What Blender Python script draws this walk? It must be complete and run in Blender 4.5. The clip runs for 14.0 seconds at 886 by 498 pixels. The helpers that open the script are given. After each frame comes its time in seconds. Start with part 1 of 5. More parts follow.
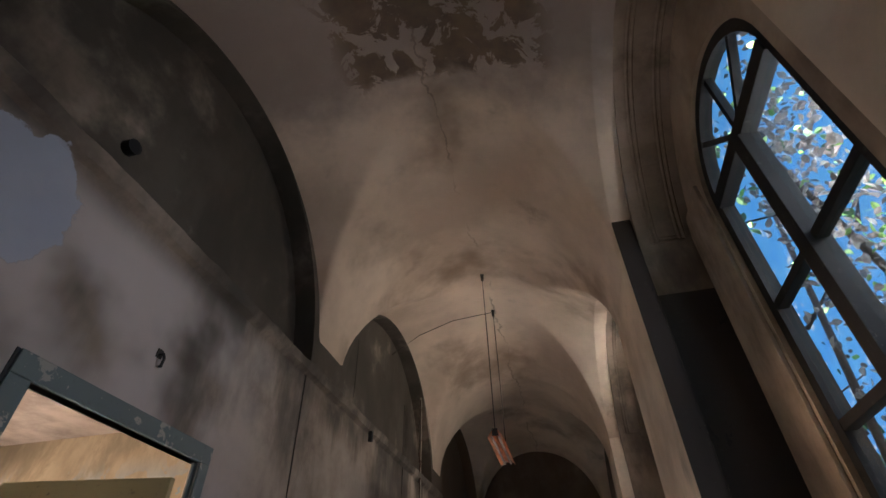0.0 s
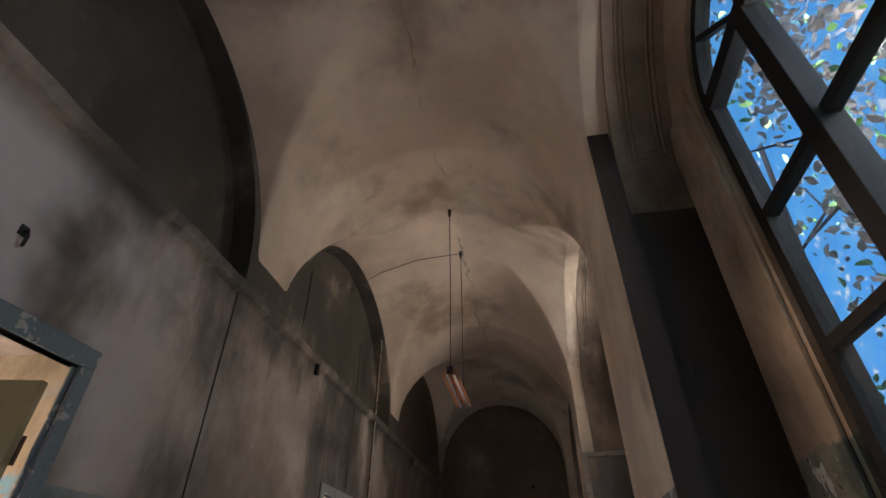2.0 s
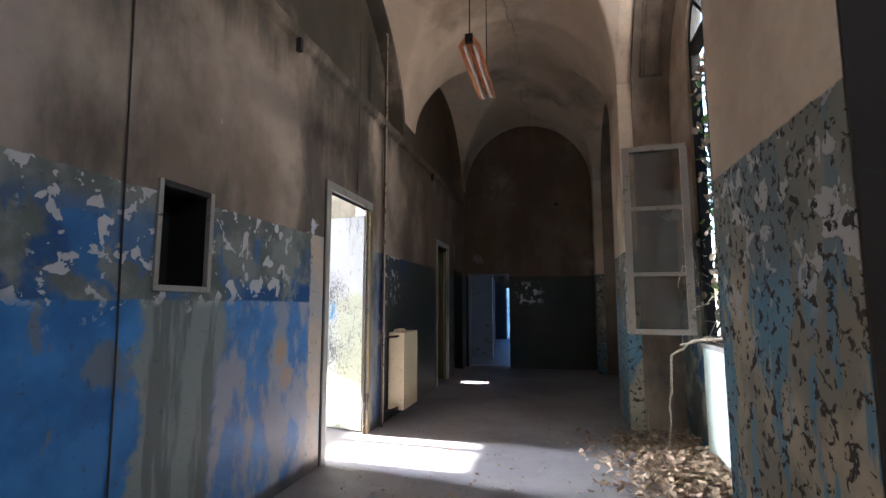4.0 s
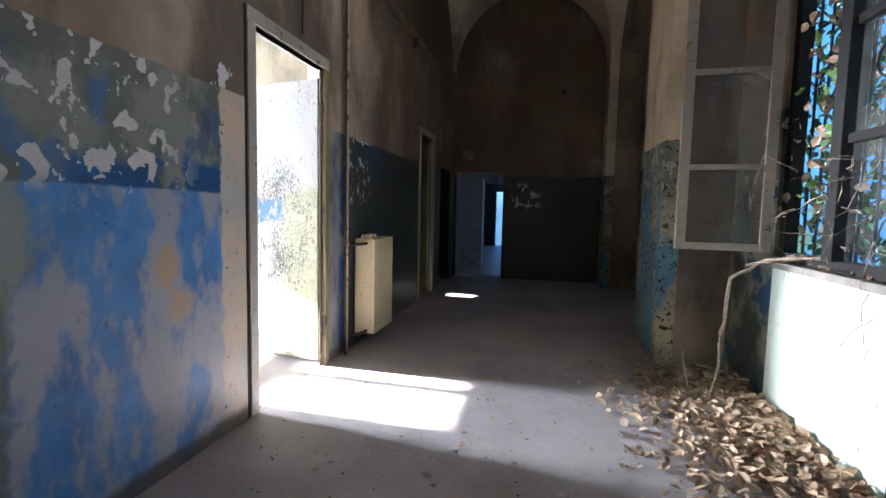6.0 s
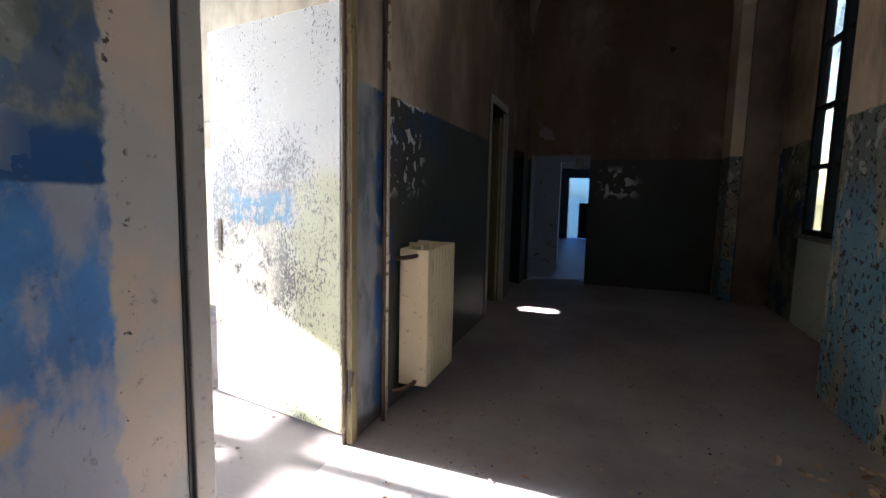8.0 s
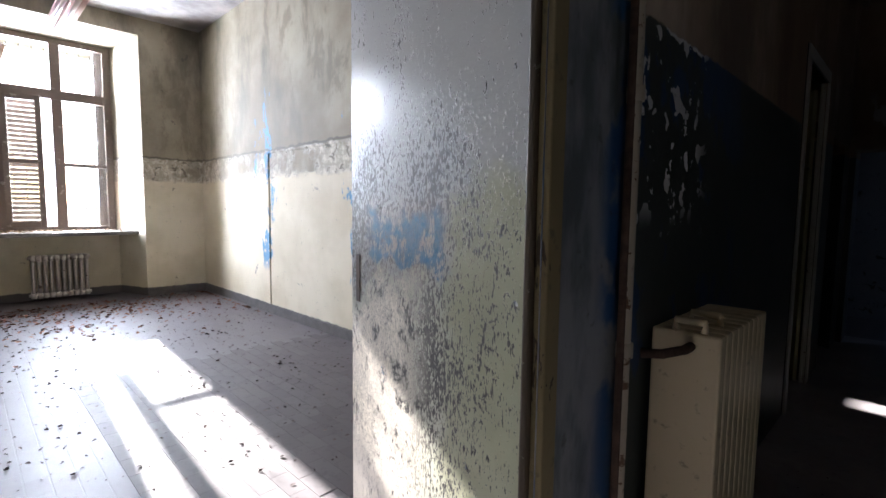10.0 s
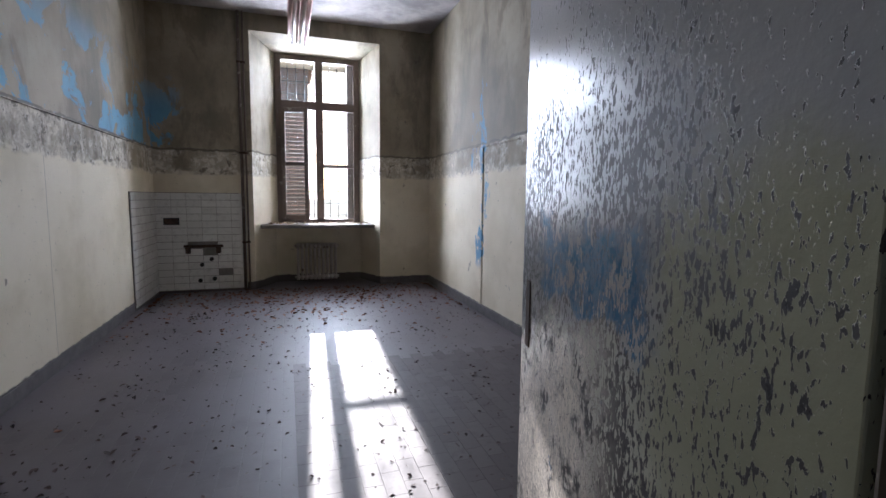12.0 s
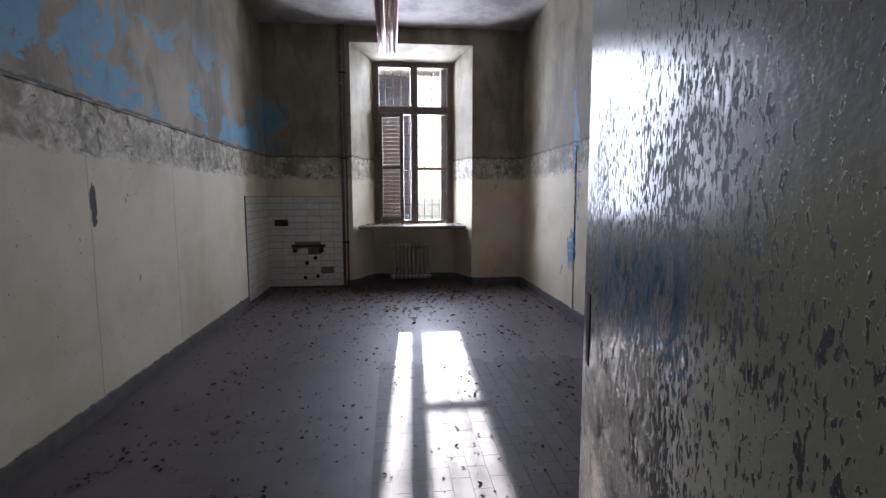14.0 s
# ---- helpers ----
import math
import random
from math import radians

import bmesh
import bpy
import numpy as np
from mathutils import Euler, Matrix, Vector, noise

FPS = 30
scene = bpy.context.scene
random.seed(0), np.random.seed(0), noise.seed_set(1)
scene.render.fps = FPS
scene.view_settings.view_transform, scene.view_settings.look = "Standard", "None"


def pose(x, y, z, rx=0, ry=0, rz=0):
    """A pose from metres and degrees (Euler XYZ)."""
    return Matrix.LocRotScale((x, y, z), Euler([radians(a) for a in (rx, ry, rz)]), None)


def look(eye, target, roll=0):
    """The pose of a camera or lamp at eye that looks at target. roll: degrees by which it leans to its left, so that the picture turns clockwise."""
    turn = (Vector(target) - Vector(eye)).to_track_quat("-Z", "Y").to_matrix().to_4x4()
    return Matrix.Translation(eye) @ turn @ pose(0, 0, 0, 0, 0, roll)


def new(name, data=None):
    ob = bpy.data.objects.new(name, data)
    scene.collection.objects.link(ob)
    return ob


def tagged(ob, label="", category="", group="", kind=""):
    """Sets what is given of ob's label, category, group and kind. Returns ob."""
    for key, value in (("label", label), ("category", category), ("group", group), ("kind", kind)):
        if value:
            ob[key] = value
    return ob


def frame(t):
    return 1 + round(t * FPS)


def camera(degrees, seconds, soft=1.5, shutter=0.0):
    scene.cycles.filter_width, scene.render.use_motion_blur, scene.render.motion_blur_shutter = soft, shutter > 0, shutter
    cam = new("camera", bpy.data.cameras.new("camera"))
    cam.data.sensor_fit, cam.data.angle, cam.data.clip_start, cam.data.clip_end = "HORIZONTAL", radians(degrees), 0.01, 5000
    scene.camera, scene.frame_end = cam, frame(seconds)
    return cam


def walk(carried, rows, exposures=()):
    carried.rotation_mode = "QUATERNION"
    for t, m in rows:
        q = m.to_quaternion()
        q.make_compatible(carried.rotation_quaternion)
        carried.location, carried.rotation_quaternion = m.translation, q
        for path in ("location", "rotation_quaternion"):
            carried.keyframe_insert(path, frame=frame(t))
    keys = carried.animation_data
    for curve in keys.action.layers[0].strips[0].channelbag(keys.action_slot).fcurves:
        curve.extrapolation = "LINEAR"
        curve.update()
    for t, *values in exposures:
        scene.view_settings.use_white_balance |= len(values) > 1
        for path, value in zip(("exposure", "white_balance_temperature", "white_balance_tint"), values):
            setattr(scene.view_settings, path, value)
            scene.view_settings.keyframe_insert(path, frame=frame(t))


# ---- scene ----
cam = camera(85.1, 14.0)
PATH = [
    (0, (0.257, -0.278, 1.557), (-0.087, 1.213, 2.845), -1.2),
    (0.5, (0.21, -0.109, 1.563), (-0.086, 1.386, 2.858), -1.4),
    (1, (0.201, 0.002, 1.555), (-0.079, 1.509, 2.841), -0.8),
    (1.5, (0.284, 0.186, 1.54), (-0.004, 1.714, 2.798), -0.1),
    (2, (0.357, 0.336, 1.522), (0.06, 1.929, 2.694), 0.3),
    (2.5, (0.359, 0.514, 1.474), (0.056, 2.219, 2.475), 0.1),
    (3, (0.248, 0.865, 1.428), (-0.069, 2.687, 2.188), -0.7),
    (3.5, (0.158, 1.146, 1.346), (-0.216, 3.047, 1.841), -1.0),
    (4, (0.212, 1.41, 1.346), (-0.251, 3.342, 1.571), -0.0),
    (4.2, (0.238, 1.511, 1.314), (-0.254, 3.44, 1.501), -0.3),
    (6.3, (-0.12, 2.871, 1.301), (-0.522, 4.821, 1.112), 1.4),
    (6.5, (-0.162, 2.99, 1.312), (-0.578, 4.937, 1.118), 1.3),
    (7, (-0.249, 3.307, 1.283), (-0.733, 5.235, 1.061), 0.9),
    (7.2, (-0.299, 3.444, 1.297), (-0.799, 5.368, 1.075), 1.1),
    (9.3, (-0.945, 5.032, 1.383), (-2.054, 6.685, 1.193), 0.8),
    (9.5, (-1.018, 5.111, 1.384), (-2.214, 6.705, 1.209), 0.8),
    (9.6, (-1.051, 5.14, 1.379), (-2.29, 6.701, 1.207), 0.6),
    (10, (-1.169, 5.35, 1.366), (-2.577, 6.76, 1.194), 0.7),
    (10.5, (-1.283, 5.557, 1.369), (-2.869, 6.764, 1.201), 1.0),
    (11, (-1.396, 5.676, 1.38), (-3.1, 6.704, 1.19), 1.1),
    (11.5, (-1.531, 5.754, 1.392), (-3.344, 6.575, 1.194), 1.0),
    (12, (-1.595, 5.858, 1.403), (-3.487, 6.47, 1.192), 0.6),
    (12.5, (-1.621, 5.929, 1.419), (-3.561, 6.368, 1.204), 0.4),
    (13, (-1.614, 5.965, 1.429), (-3.579, 6.268, 1.214), 0.1),
    (13.5, (-1.599, 5.995, 1.433), (-3.572, 6.243, 1.217), -0.1),
    (14, (-1.603, 5.999, 1.427), (-3.581, 6.208, 1.212), -0.1),
]
walk(cam, [(t, look(eye, target, roll)) for t, eye, target, roll in PATH],
     [(0.0, 5.15, 6350, 14), (2.0, 5.15, 6250, 13), (3.0, 5.3, 6150, 12), (4.2, 5.6, 6000, 12), (7.2, 5.5, 6250, 12), (9.3, 3.65, 6300, 12),
      (10.0, 3.0, 6050, 14), (10.5, 2.6, 5950, 15), (12.0, 1.65, 5850, 16), (14.0, 1.2, 5900, 17)])

# ---- light ----
SUN_ELEV = 20.1
SUN_WAY = Vector((math.cos(radians(SUN_ELEV)), -0.042, -math.sin(radians(SUN_ELEV))))
world = bpy.data.worlds.new("world")
scene.world = world
world.use_nodes = True
sky = world.node_tree.nodes.new("ShaderNodeTexSky")
sky.sky_type, sky.sun_disc = "NISHITA", False
sky.sun_elevation, sky.sun_rotation = radians(SUN_ELEV), radians(270)
background = world.node_tree.nodes["Background"]
background.inputs["Strength"].default_value = 0.055
world.node_tree.links.new(sky.outputs[0], background.inputs[0])
sun = new("sun", bpy.data.lights.new("sun", "SUN"))
sun.data.energy, sun.data.angle, sun.data.color = 5.0, radians(0.6), (1.0, 0.93, 0.84)
sun.matrix_world = look((0, 0, 0), SUN_WAY)


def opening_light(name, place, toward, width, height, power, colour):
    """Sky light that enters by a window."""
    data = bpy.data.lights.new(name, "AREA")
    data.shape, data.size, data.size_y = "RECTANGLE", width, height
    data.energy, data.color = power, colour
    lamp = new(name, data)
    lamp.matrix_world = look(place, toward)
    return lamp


# ---- plan, in metres ----
LEFT, RIGHT, BACK = -1.77, 0.93, 11.85       # corridor faces
START = -3.2                                 # closing wall behind the walk
THICK = 0.30
PANE = 1.48                                  # back of the window bays
MID, HALF = (LEFT + RIGHT) / 2, (RIGHT - LEFT) / 2
WALL_R = 1.08                                # wall behind the pilasters
LEFT_BAYS = [(1.62, 1.62), (5.67, 1.74), (9.72, 1.70)]   # wall arches: centre and half width along the corridor
BAYS = [(1.65, 1.20), (5.50, 1.60), (9.70, 1.60)]       # window bays
PILASTERS = [(START, 0.45), (2.79, 3.87), (7.12, 8.05), (11.35, 12.25)]
SPRING, RISE, LEFT_RISE = 3.48, 1.38, 1.72
WINDOWS = [1.75, 5.72, 9.80]
WIN_HALF, WIN_SILL, WIN_SPRING = 0.62, 1.0, 3.78
ROOM_END, ROOM_S, ROOM_N, ROOM_TOP = -9.30, 4.09, 8.10, 4.0
GLASS = -9.95


# ---- materials ----
class Nodes:
    """Short names for shader nodes."""

    def __init__(self, name):
        self.mat = bpy.data.materials.new(name)
        self.mat.use_nodes = True
        self.tree = self.mat.node_tree
        self.shader = self.tree.nodes["Principled BSDF"]
        self.place = self.tree.nodes.new("ShaderNodeNewGeometry").outputs["Position"]

    def link(self, value, socket):
        if isinstance(value, bpy.types.NodeSocket):
            self.tree.links.new(value, socket)
        elif isinstance(value, tuple) and len(value) == 3 and socket.type == "RGBA":
            socket.default_value = (*value, 1)
        else:
            socket.default_value = value

    def stretch(self, x, y, z, dx=0.0, dy=0.0, dz=0.0, vec=None):
        n = self.tree.nodes.new("ShaderNodeMapping")
        self.link(vec or self.place, n.inputs["Vector"])
        n.inputs["Scale"].default_value = (x, y, z)
        n.inputs["Location"].default_value = (dx, dy, dz)
        return n.outputs[0]

    def noise(self, scale, detail=5, rough=0.55, vec=None, warp=0.0):
        n = self.tree.nodes.new("ShaderNodeTexNoise")
        self.link(vec or self.place, n.inputs["Vector"])
        n.inputs["Scale"].default_value, n.inputs["Detail"].default_value = scale, detail
        n.inputs["Roughness"].default_value, n.inputs["Distortion"].default_value = rough, warp
        return n.outputs["Fac"]

    def cells(self, scale, vec=None, feature="F1", out="Distance"):
        n = self.tree.nodes.new("ShaderNodeTexVoronoi")
        n.feature = feature
        self.link(vec or self.place, n.inputs["Vector"])
        n.inputs["Scale"].default_value = scale
        return n.outputs[out]

    def axis(self, which):
        n = self.tree.nodes.new("ShaderNodeSeparateXYZ")
        self.link(self.place, n.inputs[0])
        return n.outputs[which]

    def calc(self, op, a, b=0.0, clamp=False):
        n = self.tree.nodes.new("ShaderNodeMath")
        n.operation, n.use_clamp = op, clamp
        self.link(a, n.inputs[0])
        self.link(b, n.inputs[1])
        return n.outputs[0]

    def step(self, value, low, high):
        """0 below low, 1 above high (either order)."""
        n = self.tree.nodes.new("ShaderNodeMapRange")
        n.interpolation_type = "SMOOTHSTEP"
        self.link(value, n.inputs["Value"])
        if low < high:
            n.inputs["From Min"].default_value, n.inputs["From Max"].default_value = low, high
        else:
            n.inputs["From Min"].default_value, n.inputs["From Max"].default_value = high, low
            n.inputs["To Min"].default_value, n.inputs["To Max"].default_value = 1.0, 0.0
        return n.outputs["Result"]

    def mix(self, fac, a, b, mode="MIX"):
        n = self.tree.nodes.new("ShaderNodeMix")
        n.data_type, n.blend_type = "RGBA", mode
        self.link(fac, n.inputs[0])
        self.link(a, n.inputs[6])
        self.link(b, n.inputs[7])
        return n.outputs[2]

    def both(self, *masks):
        out = masks[0]
        for m in masks[1:]:
            out = self.calc("MULTIPLY", out, m)
        return out

    def inv(self, value):
        return self.calc("SUBTRACT", 1.0, value)

    def random(self):
        return self.tree.nodes.new("ShaderNodeObjectInfo").outputs["Random"]

    def island(self):
        return self.tree.nodes.new("ShaderNodeNewGeometry").outputs["Random Per Island"]

    def bump(self, height, strength=0.4, distance=0.01, onto=None):
        n = self.tree.nodes.new("ShaderNodeBump")
        n.inputs["Strength"].default_value, n.inputs["Distance"].default_value = strength, distance
        self.link(height, n.inputs["Height"])
        if onto:
            self.link(onto, n.inputs["Normal"])
        return n.outputs[0]

    def done(self, colour, rough=0.8, normal=None, metal=0.0, specular=0.4):
        self.link(colour, self.shader.inputs["Base Color"])
        self.link(rough, self.shader.inputs["Roughness"])
        self.link(metal, self.shader.inputs["Metallic"])
        self.link(specular, self.shader.inputs["Specular IOR Level"])
        if normal:
            self.link(normal, self.shader.inputs["Normal"])
        return self.mat


def plaster_colour(n, pale=(0.46, 0.37, 0.29), dark=(0.20, 0.15, 0.11), mould=(0.05, 0.045, 0.04), amount=0.0):
    broad = n.noise(0.8, 7, 0.6)
    fine = n.noise(6.0, 8, 0.65)
    col = n.mix(n.step(broad, 0.33, 0.66), dark, pale)
    col = n.mix(n.both(n.step(fine, 0.52, 0.75), 0.35), col, dark)
    smear = n.noise(1.0, 6, 0.62, n.stretch(1.4, 1.4, 0.55, 3.1, 1.7, 0.4))
    return n.mix(n.both(n.step(smear, 0.5 - amount, 0.72 - amount), 0.75), col, mould)


def make_corridor_plaster():
    """Old beige limewash over a painted dado in blue, grey green and lilac, peeling."""
    n = Nodes("corridor plaster")
    y, z = n.axis(1), n.axis(2)
    col = plaster_colour(n, (0.46, 0.38, 0.31), (0.21, 0.165, 0.125), amount=0.07)
    damp = n.both(n.step(n.noise(1.4, 6, 0.6, n.stretch(1, 0.8, 0.8, 4.0, 1.0, 2.6)), 0.50, 0.66), n.step(z, 2.2, 3.0), 0.6)
    col = n.mix(damp, col, (0.06, 0.05, 0.042))
    ragged = n.noise(14.0, 4, 0.6)
    edge = n.calc("ADD", z, n.calc("MULTIPLY", n.calc("SUBTRACT", ragged, 0.5), 0.035))
    dado = n.step(edge, 1.925, 1.915)
    shift = n.calc("ADD", y, n.calc("MULTIPLY", n.calc("SUBTRACT", n.noise(2.2, 5, 0.6), 0.5), 0.55))
    drips = n.both(n.step(shift, 3.33, 3.38), n.step(shift, 3.98, 3.92))
    door_side = n.step(shift, 3.92, 3.98)
    green = n.mix(n.step(n.noise(2.2, 6, 0.6), 0.42, 0.56), (0.115, 0.135, 0.125), (0.22, 0.245, 0.23))
    blue = n.mix(n.step(n.noise(2.6, 5), 0.4, 0.6), (0.012, 0.075, 0.22), (0.03, 0.16, 0.42))
    blue_mask = n.step(n.noise(1.7, 6, 0.62, n.stretch(1, 1.2, 0.8, 0.3, 5.2, 2.0)), 0.49, 0.53)
    low_blue = n.both(n.step(n.noise(4.0, 6, 0.6, n.stretch(1, 1, 1, 1, 3, 2)), 0.40, 0.48), n.step(n.calc("ADD", z, n.calc("MULTIPLY", n.noise(5.0, 5), 0.25)), 1.66, 1.58), n.step(y, 4.0, 4.2))
    near_blue = n.both(n.step(n.calc("ADD", y, n.calc("MULTIPLY", n.noise(3.0, 5), 0.5)), 3.42, 3.36), n.step(n.calc("ADD", z, n.calc("MULTIPLY", n.noise(4.0, 5), 0.15)), 1.86, 1.80), n.step(n.noise(2.4, 5), 0.36, 0.44))
    upper = n.mix(n.calc("MAXIMUM", n.both(blue_mask, n.step(z, 1.87, 1.74), 0.6), n.calc("MAXIMUM", low_blue, near_blue)), green, blue)
    lilac = n.mix(n.noise(2.5, 6, 0.6), (0.25, 0.275, 0.36), (0.42, 0.44, 0.52))
    strokes = n.noise(1.9, 7, 0.58, n.stretch(1, 1.5, 0.75, 7.0, 2.2, 1.0))
    bright = n.mix(n.step(n.noise(3.0, 5), 0.35, 0.65), (0.02, 0.145, 0.42), (0.05, 0.25, 0.62))
    blue_side = n.mix(n.step(strokes, 0.60, 0.64), bright, (0.15, 0.20, 0.27))
    drip_col = n.mix(n.step(n.noise(2.0, 5, 0.6, n.stretch(1, 3.0, 0.35)), 0.46, 0.54), (0.15, 0.17, 0.165), (0.25, 0.30, 0.29))
    lower = n.mix(n.both(n.step(strokes, 0.44, 0.54), n.step(n.noise(9.0, 7, 0.68, n.stretch(1, 1, 0.6)), 0.30, 0.52), 0.9), lilac, bright)
    ochre = n.step(n.noise(2.6, 4, 0.55, n.stretch(1, 1, 1, 11.0, 4.0, 8.0)), 0.64, 0.68)
    lower = n.mix(n.both(ochre, 0.45), lower, (0.46, 0.32, 0.20))
    for at, up in ((4.62, 0.98), (4.70, 0.82)):
        ay, az = n.calc("SUBTRACT", y, at), n.calc("MULTIPLY", n.calc("SUBTRACT", z, up), 0.8)
        blot = n.calc("ADD", n.calc("ADD", n.calc("MULTIPLY", ay, ay), n.calc("MULTIPLY", az, az)), n.calc("MULTIPLY", n.noise(9.0, 6, 0.65), 0.05))
        lower = n.mix(n.both(n.step(blot, 0.034, 0.026), 0.75), lower, (0.50, 0.33, 0.17))
    lower = n.mix(door_side, blue_side, lower)
    lower = n.mix(drips, lower, drip_col)
    seam = n.calc("ADD", z, n.calc("MULTIPLY", n.calc("SUBTRACT", n.noise(5.0, 3), 0.5), 0.03))
    paint = n.mix(n.step(seam, 1.37, 1.355), upper, lower)
    pale = n.step(n.calc("ADD", y, n.calc("MULTIPLY", n.noise(9.0, 5), 0.12)), 5.06, 5.08)
    paint = n.mix(n.both(pale, n.step(y, 6.3, 6.2)), paint, n.mix(n.step(n.noise(3.0, 5), 0.4, 0.6), (0.40, 0.41, 0.40), (0.52, 0.44, 0.36)))
    crumb = n.both(n.step(n.calc("ABSOLUTE", n.calc("SUBTRACT", y, 5.04)), 0.04, 0.015), n.step(n.noise(21.0, 5, 0.6), 0.62, 0.64))
    paint = n.mix(crumb, paint, (0.04, 0.038, 0.035))
    beside = n.mix(n.step(n.noise(3.4, 6, 0.62, n.stretch(1, 1, 0.4, 5, 1, 2)), 0.42, 0.58), (0.10, 0.12, 0.14), (0.24, 0.26, 0.29))
    beside = n.mix(n.both(n.step(y, 6.50, 6.60), n.step(n.noise(3.0, 4, 0.6), 0.42, 0.5)), beside, (0.02, 0.085, 0.24))
    paint = n.mix(n.step(y, 6.29, 6.31), paint, beside)
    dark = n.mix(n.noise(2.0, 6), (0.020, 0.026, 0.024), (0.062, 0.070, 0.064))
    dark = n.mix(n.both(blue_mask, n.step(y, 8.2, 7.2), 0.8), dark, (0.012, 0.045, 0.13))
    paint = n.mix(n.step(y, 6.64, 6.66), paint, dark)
    flakes = n.noise(8.5, 3.0, 0.5, warp=0.3)
    x = n.axis(0)
    where = n.both(n.step(n.noise(1.3, 3, 0.5, n.stretch(1, 1, 1, 2.0, 0.7, 4.0)), 0.40, 0.48), n.step(y, 4.9, 4.5))
    scraped = n.both(n.step(y, 6.70, 6.76), n.step(y, 7.4, 7.15))
    scraped = n.calc("MAXIMUM", scraped, n.both(n.step(y, 11.7, 11.8), n.step(x, -0.75, -0.6), n.step(x, -0.05, -0.3), n.step(z, 1.85, 1.7)))
    where = n.calc("MAXIMUM", where, scraped)
    peel = n.both(n.step(flakes, 0.575, 0.585), where, n.step(z, 1.30, 1.42))
    small = n.both(n.step(n.noise(15.0, 4, 0.6), 0.64, 0.655), where, n.step(z, 1.2, 1.4))
    peel = n.calc("MAXIMUM", peel, small)
    paint = n.mix(peel, paint, n.mix(n.noise(12.0, 4), (0.46, 0.47, 0.50), (0.66, 0.66, 0.68)))
    grime = n.both(n.step(n.noise(20.0, 6, 0.7), 0.6, 0.7), 0.55)
    paint = n.mix(grime, paint, (0.045, 0.045, 0.045))
    foot = n.step(n.calc("ADD", z, n.calc("MULTIPLY", n.noise(6.0, 5), 0.08)), 0.16, 0.10)
    paint = n.mix(n.both(foot, 0.85), paint, (0.07, 0.06, 0.055))
    runs = n.noise(1.0, 6, 0.6, n.stretch(1, 3.2, 0.5, 3, 8, 1))
    mouldy = n.both(n.step(n.calc("ADD", z, n.calc("MULTIPLY", runs, 1.5)), 3.86, 4.25), n.step(n.noise(1.5, 6, 0.6, n.stretch(1, 1, 1, 3, 8, 1)), 0.28, 0.50), n.step(y, 11.6, 11.3), n.calc("MAXIMUM", n.step(z, 3.5, 3.6), n.step(y, 1.3, 2.0)), 0.86)
    col = n.mix(mouldy, col, (0.062, 0.056, 0.044))
    chips = n.both(n.step(n.noise(3.2, 4, 0.55, n.stretch(1, 1, 0.8, 9, 3, 2)), 0.68, 0.69), n.step(z, 2.6, 2.3))
    col = n.mix(chips, col, (0.55, 0.58, 0.66))
    dy, dz = n.calc("SUBTRACT", y, 0.62), n.calc("SUBTRACT", z, 3.08)
    far_off = n.calc("ADD", n.calc("MULTIPLY", dy, dy), n.calc("MULTIPLY", dz, dz))
    scar = n.step(n.calc("ADD", far_off, n.calc("MULTIPLY", n.noise(4.0, 6, 0.6), 0.22)), 0.205, 0.195)
    col = n.mix(scar, col, n.mix(n.noise(3.0, 5), (0.36, 0.40, 0.50), (0.52, 0.54, 0.60)))
    # pale wash on the near wall, brightened in colour for the light it gets
    lit_wash = n.both(n.step(n.noise(0.9, 4, 0.5, n.stretch(1, 1, 1, 2, 6, 3)), 0.36, 0.54), n.step(z, 3.42, 3.2), n.step(y, 3.0, 2.0), 0.85)
    col = n.mix(n.both(lit_wash, n.inv(scar)), col, (0.58, 0.52, 0.50))
    # brown limewash toward the far end, darkened in colour for its weak light
    far_dim = n.both(n.step(n.calc("ADD", y, n.noise(1.5, 5, 0.6)), 7.2, 9.6), n.step(n.noise(1.2, 5, 0.6, n.stretch(1, 1, 1, 5, 5, 1)), 0.25, 0.45), 0.75)
    col = n.mix(far_dim, col, (0.135, 0.085, 0.05))
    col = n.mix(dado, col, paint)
    height = n.calc("ADD", n.calc("MULTIPLY", n.noise(9.0, 9, 0.7), 0.5), n.calc("MULTIPLY", n.both(peel, dado), -0.8))
    return n.done(col, n.mix(dado, (0.9, 0.9, 0.9), (0.5, 0.5, 0.5)), n.bump(height, 0.6, 0.012))


